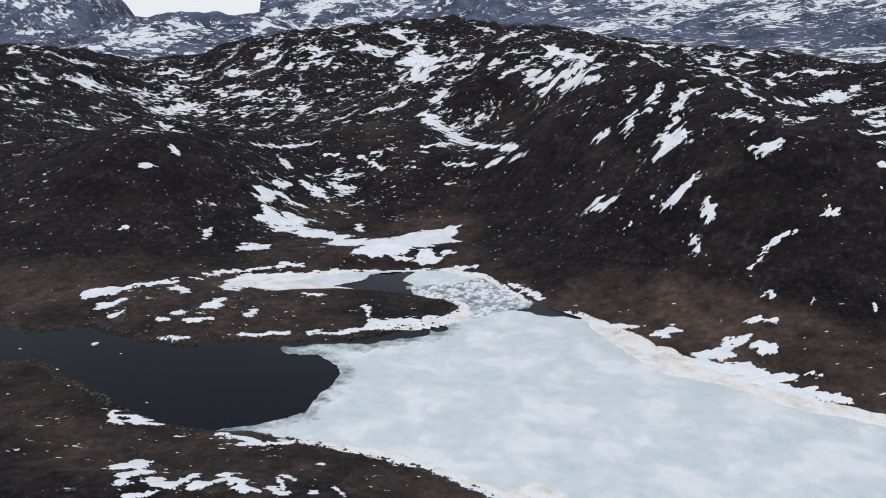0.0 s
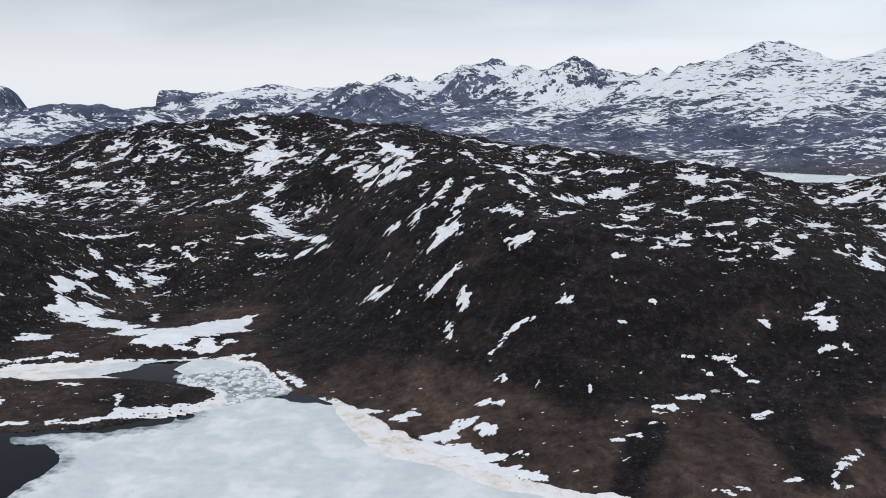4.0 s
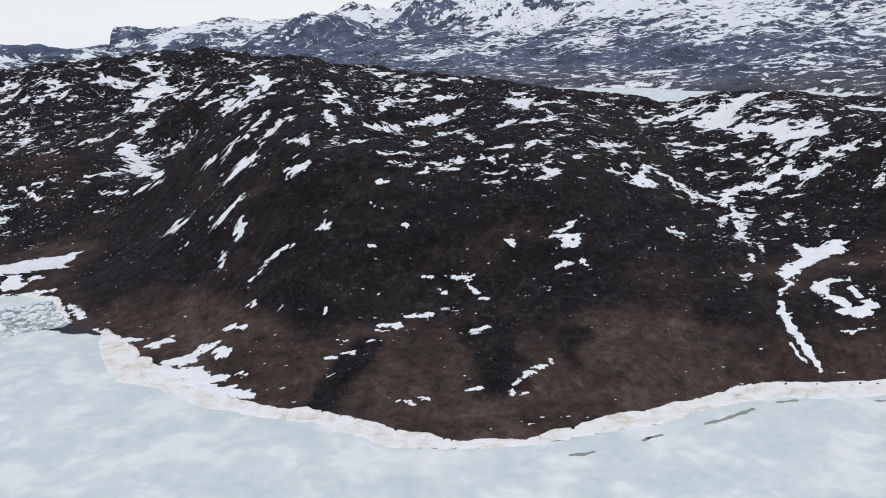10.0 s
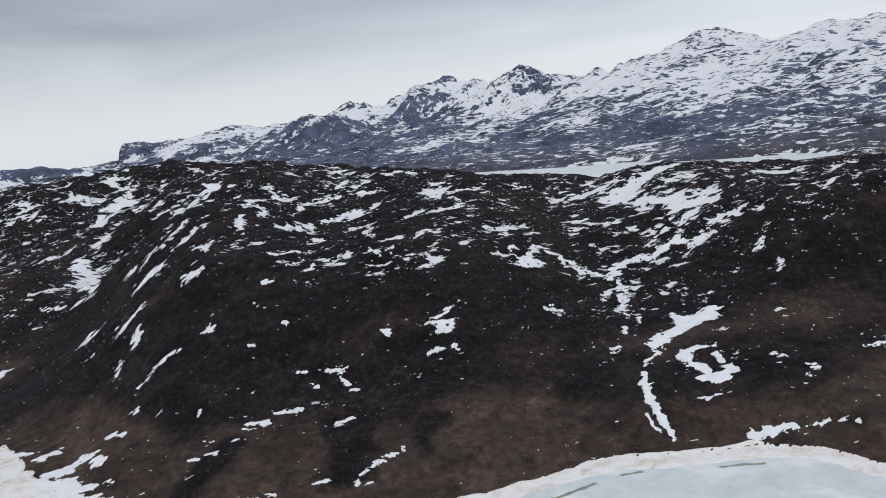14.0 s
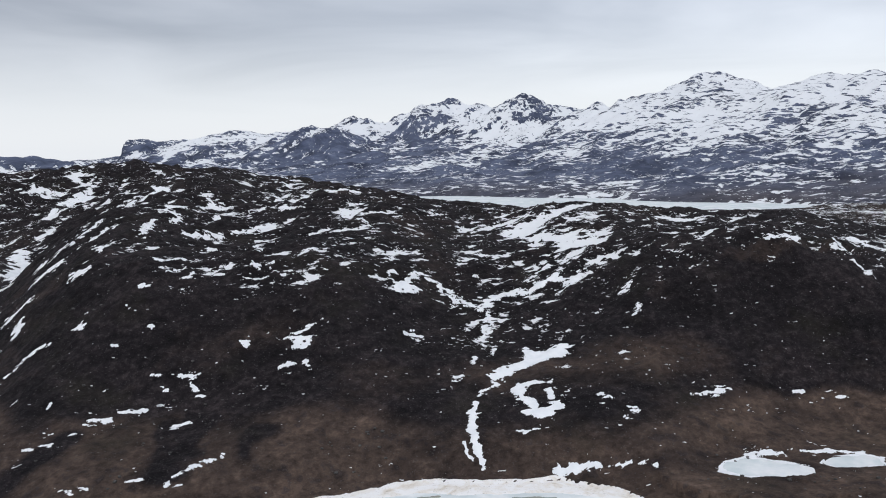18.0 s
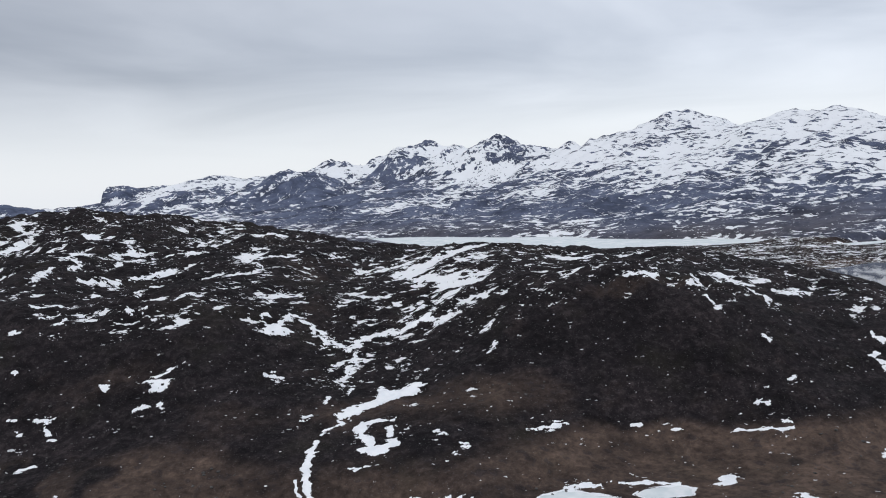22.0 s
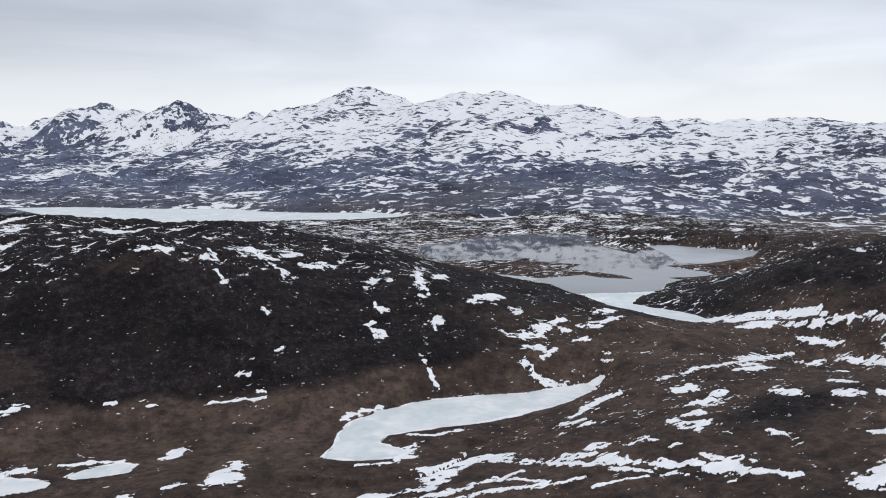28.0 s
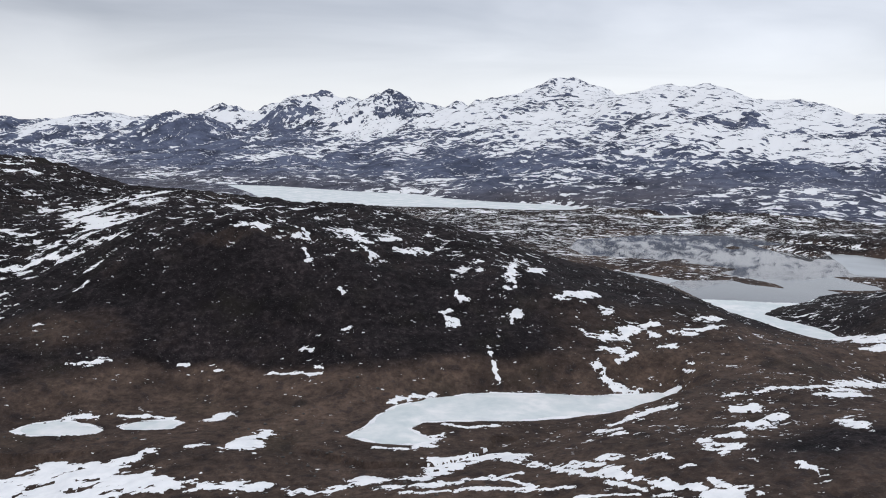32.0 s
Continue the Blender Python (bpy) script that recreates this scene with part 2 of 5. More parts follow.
def blob_of(x, y, cx, cy, rx, ry):
    return np.exp(-((x - cx) / rx) ** 2 - ((y - cy) / ry) ** 2)


def range_height(x, y):
    """The long rise behind the far lake, the summits and the tableland in the west."""
    s = (x - 600) * 0.663 + (y - 2450) * 0.749 + 60 * fbm(x, y, 500, 3, 61)
    run = np.minimum(np.maximum(s, 0), 1130 - 0.26 * np.maximum(x - 2550, 0))
    k = 0.165 + 0.075 * smooth(800, 1500, x)
    rise = 20 + k * run
    dome = rise
    heap = np.exp((rise - 300) / 8.0)
    wx, wy = x + 35 * fbm(x, y, 240, 4, 63, 0.6), y + 60 * fbm(x, y, 240, 4, 67, 0.6)
    for px, py, top, steep in SUMMITS:
        d = np.sqrt((wx - px) ** 2 + (wy - py) ** 2 + 60.0 ** 2) - 60.0
        heap = heap + np.exp((top - steep * d - 300) / 8.0)
    dome = 300 + 8.0 * np.log(heap)
    table = 215 * smooth(-1225, -1420, x + 0.12 * (y - 3900) + 40 * fbm(x, y, 300, 3, 31)) * smooth(3250, 3950, y + 150 * fbm(x, y, 500, 2, 33))
    table = table * (1 + 0.25 * np.exp(-((x + 1750) / 300) ** 2))
    butte = 226 * smooth(-770, -715, x + 25 * fbm(x, y, 120, 3, 35)) * smooth(260, 60, x) * smooth(4180, 4360, y + 70 * fbm(x, y, 200, 3, 37))
    butte = butte - 70 * blob_of(x, y, -520, 4330, 45, 110)
    back = y - 2850 + 0.25 * (x + 500) + 120 * fbm(x, y, 420, 2, 39)
    ridge = 158 * np.where(back < 0, smooth(-1100, 0, back), smooth(330, 0, back)) * smooth(-1250, -800, x) * smooth(60, -480, x) * (1 + 0.22 * fbm(x, y, 260, 4, 43))
    dome = np.maximum(np.maximum(np.maximum(dome, table), butte), ridge)
    rough = smooth(20, 130, dome)
    crag = sum(blob_of(x, y, px, py, wide, wide) for px, py, wide in CRAGS)
    crag = np.minimum(crag, 1) * smooth(150, 260, dome)
    across, down = 0.75 * x - 0.66 * y, 0.66 * x + 0.75 * y
    gullies = ridged(across, down * 0.35, 150, 4, 45, 0.5)
    dome = dome + rough * (19 * ridged(x, y, 380, 3, 41, 0.5) + (13 + 18 * crag) * gullies) - 18 * rough
    dome = dome + crag * 11 * (ridged(x, y, 110, 4, 47, 0.6) - 0.3)
    return np.maximum(dome, 0)


def land(x, y, detail=False):
    """Height of the ground; with detail, also how far each place stands out of its surroundings."""
    x, y = np.asarray(x, float), np.asarray(y, float)
    h = np.zeros(x.shape)
    for rows, x0, step, reach in ((SWELLS, -700.0, 200.0, 210.0), (KNOLLS, -225.0, 75.0, 80.0), (RISES, -420.0, 120.0, 125.0)):
        m = (x > x0 - 3 * reach) & (x < x0 + 2700 + 3 * reach) & (y < 1600 + 3 * reach)
        px, py = x[m], y[m]
        add = np.zeros(px.shape)
        for ky, tops in rows:
            row = np.zeros(px.shape)
            for k, top in enumerate(tops):
                row += top * np.exp(-((px - x0 - k * step) / reach) ** 2)
            add += row * np.exp(-((py - ky) / reach) ** 2)
        h[m] += add
    h = h - 9 * blob_of(x, y, 1245, 465, 70, 60) - 9 * blob_of(x, y, 1000, 455, 90, 50) - 24 * blob_of(x, y, 1510, 640, 110, 60)
    near = smooth(2300, 1600, y)
    far = range_height(x, y)
    beyond = smooth(1350, 1900, y)
    h = np.maximum(h, 3) * near * (1 - 0.6 * beyond) + far * smooth(1300, 1750, y + 0.35 * np.maximum(x - 1400, 0))
    calm = np.ones(x.shape)
    dist = []
    for outline, level in LAKES:
        d = outline_distance(x, y, outline, 90) + 2.2 * fbm(x, y, 16, 2, 5)
        dist.append((d, level))
        calm = np.minimum(calm, smooth(0, 60, d))
    hilly = 0.5 + 0.5 * smooth(12, 60, h)
    tilt_x, tilt_y = 0.82 * x + 0.57 * y, 0.82 * y - 0.57 * x
    knobs = 2.8 * ridged(tilt_x / 1.7, tilt_y, 40, 2, 15) + 1.7 * ridged(tilt_x / 1.6, tilt_y, 16, 3, 19, 0.55)
    knobs = calm * hilly * knobs * (1 + 0.45 * smooth(60, 100, h)) * smooth(2600, 1500, y)
    bluff = smooth(26, 0, np.abs(y - 425 - 12 * fbm(x, y, 60, 2, 29))) * smooth(600, 650, x) * smooth(800, 760, x)
    knobs = knobs + bluff * 2.2 * ridged(x, y * 0.3, 11, 2, 27)
    h = h + knobs + calm * hilly * 4.5 * fbm(x, y, 85, 2, 11)
    # outcrops of the highland: humps with a steep near side
    upland = calm * smooth(620, 820, y) * smooth(2300, 1500, y) * smooth(900, 600, x) * smooth(40, 80, h)
    h = h + upland * (9 * (ridged(x, y * 1.2, 120, 3, 57, 0.55) - 0.35) + 3.5 * ridged(x, y, 34, 2, 59))
    for d, level in dist:
        span = 28.0
        shore = level + 0.35 + (np.maximum(h, level + 1.0) - level) * smooth(-2, span, d) ** 0.8
        h = np.where(d < span, shore, h)
        h = np.where(d < 0.5, np.minimum(h, level + 0.35 - 3.2 * smooth(0.5, -9, d)), h)
    for d, level in dist:
        h = np.where(d < 0.5, np.minimum(h, level + 0.35 - 3.2 * smooth(0.5, -9, d)), h)
    for islet in MIRROR_ISLES:
        isle = outline_distance(x, y, islet, 40) + 4 * fbm(x, y, 30, 2, 8)
        h = np.where(isle < 6, np.maximum(h, 18.0 + 3.4 * smooth(6, -12, isle) - 0.8), h)
    return (h, knobs) if detail else h


# ---------------------------------------------------------------- materials
def material(name):
    mat = bpy.data.materials.new(name)
    mat.use_nodes = True
    nodes, links = mat.node_tree.nodes, mat.node_tree.links
    bsdf = nodes["Principled BSDF"]
    return mat, nodes, links, bsdf


def place(nodes, links, stretch=(1, 1, 1), turn=0.0):
    geo = nodes.new("ShaderNodeNewGeometry")
    m = nodes.new("ShaderNodeMapping")
    m.inputs["Scale"].default_value = stretch
    m.inputs["Rotation"].default_value = (0, 0, radians(turn))
    links.new(geo.outputs["Position"], m.inputs["Vector"])
    return m.outputs["Vector"]


def streak_place(nodes, links, stretch, turn):
    """Position drawn out along one level direction, turn degrees from the x axis."""
    geo = nodes.new("ShaderNodeNewGeometry")
    m = nodes.new("ShaderNodeMapping")
    m.vector_type = "TEXTURE"
    m.inputs["Scale"].default_value = stretch
    m.inputs["Rotation"].default_value = (0, 0, radians(turn))
    links.new(geo.outputs["Position"], m.inputs["Vector"])
    return m.outputs["Vector"]


def noise_node(nodes, links, vector, scale, detail=4.0, rough=0.55, twist=0.0):
    n = nodes.new("ShaderNodeTexNoise")
    n.inputs["Scale"].default_value = scale
    n.inputs["Detail"].default_value = detail
    n.inputs["Roughness"].default_value = rough
    n.inputs["Distortion"].default_value = twist
    links.new(vector, n.inputs["Vector"])
    return n.outputs["Fac"]


def ramp_node(nodes, links, value, stops):
    r = nodes.new("ShaderNodeValToRGB")
    e = r.color_ramp.elements
    while len(e) < len(stops):
        e.new(0.5)
    for k, (pos, col) in enumerate(stops):
        e[k].position, e[k].color = pos, (*col, 1) if len(col) == 3 else col
    links.new(value, r.inputs[0])
    return r.outputs[0]


def math_node(nodes, links, op, a, b, clamp=False):
    n = nodes.new("ShaderNodeMath")
    n.operation, n.use_clamp = op, clamp
    for k, v in enumerate((a, b)):
        if isinstance(v, (int, float)):
            n.inputs[k].default_value = v
        else:
            links.new(v, n.inputs[k])
    return n.outputs[0]


def mix_node(nodes, links, fac, a, b, blend="MIX"):
    n = nodes.new("ShaderNodeMixRGB")
    n.blend_type = blend
    for k, v in enumerate((fac, a, b)):
        if isinstance(v, (int, float)):
            n.inputs[k].default_value = v
        elif isinstance(v, tuple):
            n.inputs[k].default_value = (*v, 1)
        else:
            links.new(v, n.inputs[k])
    return n.outputs[0]


def attribute(nodes, name):
    n = nodes.new("ShaderNodeAttribute")
    n.attribute_name = name
    return n.outputs["Fac"]


def bump(nodes, links, bsdf, height, strength, distance):
    b = nodes.new("ShaderNodeBump")
    b.inputs["Strength"].default_value = strength
    b.inputs["Distance"].default_value = distance
    links.new(height, b.inputs["Height"])
    links.new(b.outputs[0], bsdf.inputs["Normal"])


SNOW_WHITE = (0.86, 0.88, 0.90)


def land_material(name, far):
    """Heath, rock and lingering snow: the mesh tells how much snow lies, and how brown the heath is."""
    mat, nodes, links, bsdf = material(name)
    pos = place(nodes, links)
    # ground colour: dark crowberry heath, brown grass, grey rock
    tone = noise_node(nodes, links, pos, 0.012 if not far else 0.006, 6, 0.6, 0.4)
    grain = noise_node(nodes, links, pos, 0.22 if not far else 0.05, 5, 0.7)
    speck = noise_node(nodes, links, pos, 0.9 if not far else 0.2, 3, 0.6)
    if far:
        # far rock and grass carry the blue haze of distance in their colour
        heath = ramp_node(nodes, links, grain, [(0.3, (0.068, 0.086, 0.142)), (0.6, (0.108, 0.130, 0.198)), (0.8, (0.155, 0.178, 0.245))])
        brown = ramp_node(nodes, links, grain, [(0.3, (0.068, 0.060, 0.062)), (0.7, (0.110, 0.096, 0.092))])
    else:
        heath = ramp_node(nodes, links, grain, [(0.30, (0.0050, 0.0041, 0.0052)), (0.52, (0.0150, 0.0122, 0.0142)), (0.72, (0.046, 0.039, 0.041))])
        brown = ramp_node(nodes, links, grain, [(0.3, (0.038, 0.0272, 0.0226)), (0.55, (0.095, 0.0680, 0.0550)), (0.75, (0.166, 0.119, 0.093))])
    much = attribute(nodes, "brown")
    if not far:
        # dark cushions of heath scattered in the grass
        tuft = ramp_node(nodes, links, noise_node(nodes, links, pos, 0.11, 3, 0.6), [(0.56, (0, 0, 0)), (0.64, (0.75, 0.75, 0.75))])
        brown = mix_node(nodes, links, tuft, brown, heath)
    blend = math_node(nodes, links, "ADD", much, math_node(nodes, links, "MULTIPLY", math_node(nodes, links, "SUBTRACT", tone, 0.56), 2.0 if not far else 0.8), True)
    ground = mix_node(nodes, links, blend, heath, brown)
    mottle = noise_node(nodes, links, place(nodes, links, (1, 1, 2.5)), 0.026 if not far else 0.008, 5, 0.62, 0.8)
    ground = mix_node(nodes, links, math_node(nodes, links, "SUBTRACT", 1.0, math_node(nodes, links, "MULTIPLY", blend, 0.25)), ground,
                      ramp_node(nodes, links, mottle, [(0.34, (0.42, 0.42, 0.44)), (0.52, (0.95, 0.94, 0.93)), (0.70, (1.55, 1.5, 1.42))]), "MULTIPLY")
    if not far:
        moss = ramp_node(nodes, links, noise_node(nodes, links, pos, 0.02, 4, 0.6), [(0.55, (0, 0, 0)), (0.72, (0.4, 0.4, 0.4))])
        ground = mix_node(nodes, links, moss, ground, (0.027, 0.0245, 0.017))
        rock = ramp_node(nodes, links, speck, [(0.62, (0, 0, 0)), (0.70, (0.7, 0.7, 0.7))])
        ground = mix_node(nodes, links, rock, ground, (0.105, 0.098, 0.097))
    # snow: drifts along the contour or down the fall line, ragged patches, and flecks beside them
    limit, fall = attribute(nodes, "bare"), attribute(nodes, "fall")
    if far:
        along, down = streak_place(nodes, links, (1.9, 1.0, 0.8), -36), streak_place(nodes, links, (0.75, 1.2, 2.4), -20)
    else:
        along, down = streak_place(nodes, links, (2.0, 1.0, 1.0), -4), streak_place(nodes, links, (2.3, 0.85, 1.2), 52)

    def both(scale, detail, rough, twist):
        return mix_node(nodes, links, fall, noise_node(nodes, links, along, scale, detail, rough, twist), noise_node(nodes, links, down, scale, detail, rough, twist))
    big = both(0.165 if not far else 0.048, 4 if not far else 3.5, 0.58, 0.5)
    vein = both(0.085 if not far else 0.030, 4, 0.56, 1.0)
    vein = math_node(nodes, links, "ABSOLUTE", math_node(nodes, links, "SUBTRACT", vein, 0.5), 0.0)
    vein = math_node(nodes, links, "SUBTRACT", 0.60, math_node(nodes, links, "MULTIPLY", vein, 1.5))
    big = math_node(nodes, links, "ADD", math_node(nodes, links, "MULTIPLY", big, 0.76), math_node(nodes, links, "MULTIPLY", vein, 0.24))
    small = both(0.52 if not far else 0.17, 2, 0.6, 0.4)
    diff = math_node(nodes, links, "SUBTRACT", big, limit)
    near_big = math_node(nodes, links, "MULTIPLY", math_node(nodes, links, "SUBTRACT", big, 0.5), 0.9)
    fleck = math_node(nodes, links, "SUBTRACT", math_node(nodes, links, "ADD", small, near_big), math_node(nodes, links, "ADD", math_node(nodes, links, "MULTIPLY", limit, 0.75), 0.230 if not far else 0.236))
    if not far:
        # single tussock-sized scraps of snow
        scrap = noise_node(nodes, links, along, 0.36, 1, 0.5)
        fleck = math_node(nodes, links, "MAXIMUM", fleck, math_node(nodes, links, "SUBTRACT", scrap, 0.772))
    snow = math_node(nodes, links, "MULTIPLY", math_node(nodes, links, "MAXIMUM", diff, fleck), 120.0 if not far else 60.0, True)
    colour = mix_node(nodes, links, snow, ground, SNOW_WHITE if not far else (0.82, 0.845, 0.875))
    links.new(colour, bsdf.inputs["Base Color"])
    bsdf.inputs["Roughness"].default_value = 0.9
    bsdf.inputs["Specular IOR Level"].default_value = 0.15
    relief = math_node(nodes, links, "ADD", grain, math_node(nodes, links, "MULTIPLY", snow, 0.35))
    bump(nodes, links, bsdf, relief, 0.8, 2.8 if not far else 9.0)
    return mat


def snow_material(name="old_snow"):
    mat, nodes, links, bsdf = material(name)
    pos = place(nodes, links)
    n = noise_node(nodes, links, pos, 0.12, 6, 0.6)
    links.new(ramp_node(nodes, links, n, [(0.3, (0.74, 0.77, 0.80)), (0.6, SNOW_WHITE)]), bsdf.inputs["Base Color"])
    bsdf.inputs["Roughness"].default_value = 0.8
    bump(nodes, links, bsdf, n, 0.4, 0.8)
    return mat


def ice_material(name="lake_ice"):
    mat, nodes, links, bsdf = material(name)
    pos = place(nodes, links, (1, 1.0, 1), 15)
    blot = noise_node(nodes, links, pos, 0.040, 5, 0.52, 0.3)
    fine = noise_node(nodes, links, pos, 0.16, 4, 0.6)
    base = ramp_node(nodes, links, blot, [(0.36, (0.555, 0.640, 0.652)), (0.50, (0.645, 0.713, 0.722)), (0.62, (0.83, 0.852, 0.855))])
    both = mix_node(nodes, links, 0.35, base, ramp_node(nodes, links, fine, [(0.3, (0.56, 0.625, 0.65)), (0.7, (0.88, 0.885, 0.885))]))
    # rotten towards the open water
    rot = attribute(nodes, "rot")
    eaten = math_node(nodes, links, "MULTIPLY", math_node(nodes, links, "SUBTRACT", math_node(nodes, links, "ADD", rot, math_node(nodes, links, "MULTIPLY", math_node(nodes, links, "SUBTRACT", fine, 0.5), 1.6)), 0.55), 2.2, True)
    links.new(mix_node(nodes, links, eaten, both, (0.16, 0.20, 0.215)), bsdf.inputs["Base Color"])
    bsdf.inputs["Roughness"].default_value = 0.55
    bump(nodes, links, bsdf, fine, 0.15, 0.4)
    return mat


def water_material(name, colour, rough, gloss=0.5, ripples=0.12):
    mat, nodes, links, bsdf = material(name)
    pos = place(nodes, links)
    n = noise_node(nodes, links, pos, 0.02, 4, 0.5)
    links.new(ramp_node(nodes, links, n, [(0.3, tuple(0.85 * c for c in colour)), (0.7, tuple(1.15 * c for c in colour))]), bsdf.inputs["Base Color"])
    bsdf.inputs["Roughness"].default_value = rough
    bsdf.inputs["IOR"].default_value = 1.33
    bsdf.inputs["Specular IOR Level"].default_value = gloss
    ripple = noise_node(nodes, links, pos, 0.5, 3, 0.6)
    bump(nodes, links, bsdf, ripple, ripples, 0.25)
    return mat


MAT_LAND = land_material("heath_and_snow", False)
# the far copy has distance haze mixed into its ground colours
MAT_RANGE = land_material("hazed_mountain_rock_and_snow", True)
MAT_SNOW = snow_material()
MAT_ICE = ice_material()
MAT_WATER = water_material("dark_lake_water", (0.005, 0.007, 0.010), 0.08, 0.09)


# ---------------------------------------------------------------- the sheet of ground
def mesh_object(name, verts, faces, mat, attributes=None, flat=False):
    me = bpy.data.meshes.new(name)
    verts, faces = np.asarray(verts, np.float32), np.asarray(faces, np.int32)
    k = faces.shape[1]
    me.vertices.add(len(verts))
    me.vertices.foreach_set("co", verts.ravel())
    me.loops.add(faces.size)
    me.loops.foreach_set("vertex_index", faces.ravel())
    me.polygons.add(len(faces))
    me.polygons.foreach_set("loop_start", np.arange(0, faces.size, k, dtype=np.int32))
    me.polygons.foreach_set("loop_total", np.full(len(faces), k, np.int32))
    if not flat:
        me.polygons.foreach_set("use_smooth", np.ones(len(faces), bool))
    for key, values in (attributes or {}).items():
        a = me.attributes.new(key, "FLOAT", "POINT")
        a.data.foreach_set("value", np.asarray(values, np.float32).ravel())
    me.materials.append(mat)
    me.update(calc_edges=True)
    return new(name, me)


def bare_limit(cover):
    """Noise value above which snow lies, for a share of ground under snow."""
    c = np.clip(cover, 0.002, 0.985)
    return 0.5 - 0.083 * np.log(c / (1 - c)) * 0.62


def blob(x, y, cx, cy, rx, ry, turn=0.0):
    c, s = math.cos(radians(turn)), math.sin(radians(turn))
    u, v = (x - cx) * c + (y - cy) * s, (y - cy) * c - (x - cx) * s
    return np.exp(-(u / rx) ** 2 - (v / ry) ** 2)


# crags and snow slopes of the range: x, height, reach across, reach up, more (+) or less (-) snow
FACES = [(732, 250, 125, 80, -2.5), (900, 392, 75, 22, -2.4), (1240, 315, 140, 75, -2.5), (310, 185, 190, 70, -2.3), (-560, 175, 100, 62, -3.2), (-290, 165, 110, 40, -2.6),
         (1018, 290, 85, 85, 2.6), (1090, 215, 110, 40, 2.0), (525, 255, 80, 45, 1.8), (-424, 165, 15, 80, 4.5), (-150, 225, 260, 22, 2.2), (-1650, 90, 420, 75, -1.6), (-1700, 45, 40, 38, 3.2), (-1500, 215, 160, 40, -0.6), (-550, 110, 420, 90, 1.7), (1470, 300, 90, 50, 1.2)]


def snow_cover(x, y, z, knobs, steep):
    """Share of the ground that snow covers."""
    c = 0.026 + 0.020 * smooth(25, 60, z) + 0.185 * smooth(60, 95, z) + 0.06 * smooth(92, 112, z) + 0.12 * smooth(700, 950, y) - 0.02 * smooth(24, 10, z)
    for cx, cy, rx, ry, more in ((-262, 1150, 90, 55, 0.36), (-172, 1150, 60, 50, 0.26), (-365, 1130, 80, 70, 0.20), (30, 1055, 45, 60, 0.55), (148, 895, 55, 45, 0.40), (185, 985, 45, 45, 0.35),
                                 (305, 935, 60, 70, 0.25), (230, 1080, 190, 160, 0.10), (-30, 1215, 90, 70, 0.30), (28, 920, 30, 40, 0.25), (-110, 680, 45, 80, 0.06), (-60, 590, 80, 40, 0.06), (-150, 800, 120, 120, 0.10), (-20, 760, 140, 90, 0.04),
                                 (585, 610, 75, 95, 0.80), (540, 690, 60, 60, 0.45), (500, 485, 26, 60, 0.45), (445, 540, 60, 60, 0.12), (720, 500, 120, 45, 0.30), (900, 450, 40, 40, 0.15)):
        c = c + more * blob_of(x, y, cx, cy, rx, ry)
    c = c + 0.04 * blob(x, y, -150, 250, 160, 90) + 0.03 * blob(x, y, -100, 470, 120, 45)
    c = c + 0.13 * smooth(900, 1100, x) * smooth(420, 620, y) + 0.04 * blob(x, y, 1050, 200, 250, 120)
    c = c + 0.12 * smooth(950, 1150, y) * smooth(500, 800, x) + 0.16 * blob(x, y, 1250, 480, 140, 70) + 0.08 * blob(x, y, 165, 545, 80, 110) + 0.13 * blob(x, y, 545, 445, 50, 60)
    c = c * (1 - 0.7 * blob(x, y, 330, 340, 170, 60)) * (1 - 0.75 * blob(x, y, 670, 400, 150, 45))
    c = c * np.exp(1.5 * fbm(x, y, 75, 3, 53)) * np.exp(-0.55 * np.clip(knobs, -3, 3)) * (1 - 0.6 * smooth(0.45, 0.8, steep))
    far = smooth(1350, 1800, y + 0.35 * np.maximum(x - 1400, 0))
    lie = z + 0.045 * (x - 900) * smooth(900, 1500, x)
    share = -1.65 + 0.5 * smooth(50, 120, z) + 2.3 * smooth(140, 262, lie) + 0.9 * smooth(250, 340, lie)
    share = share + 3.6 * fbm(0.75 * x - 0.66 * y, (0.66 * x + 0.75 * y) * 1.7, 420, 4, 51, 0.55)
    for cx, cz, rx, rz, more in FACES:
        share = share + more * np.exp(-((x - cx) / rx) ** 2 - ((z - cz) / rz) ** 2)
    high = 1 / (1 + np.exp(-share))
    high = np.clip(high, 0.09, 0.83) * (1 - 0.35 * smooth(0.6, 1.1, steep)) + 0.02
    return np.clip(c * (1 - far) + far * high, 0.006, 0.97)


def fall_line(x, y, z):
    """Where the snow lies down the slope and not along the contour."""
    near = np.minimum(blob(x, y, 165, 530, 80, 120) + blob(x, y, 60, 900, 50, 60), 1)
    far = sum(np.exp(-((x - cx) / rx) ** 2 - ((z - cz) / rz) ** 2) for cx, cz, rx, rz, more in FACES[:8])
    return np.where(y > 1700, np.minimum(far, 1), near)


# darker streaks that run down the slopes through the grass: x, y, half width
DARK_STREAKS = [[(247, 352, 5), (237, 333, 5), (230, 322, 5), (223, 311, 5)], [(316, 357, 7), (311, 338, 7), (312, 322, 7), (314, 307, 7)], [(355, 338, 3), (343, 316, 3)], [(299, 355, 5), (302, 331, 5), (305, 301, 5)], [(680, 313, 5), (682, 300, 5), (679, 279, 5)]]


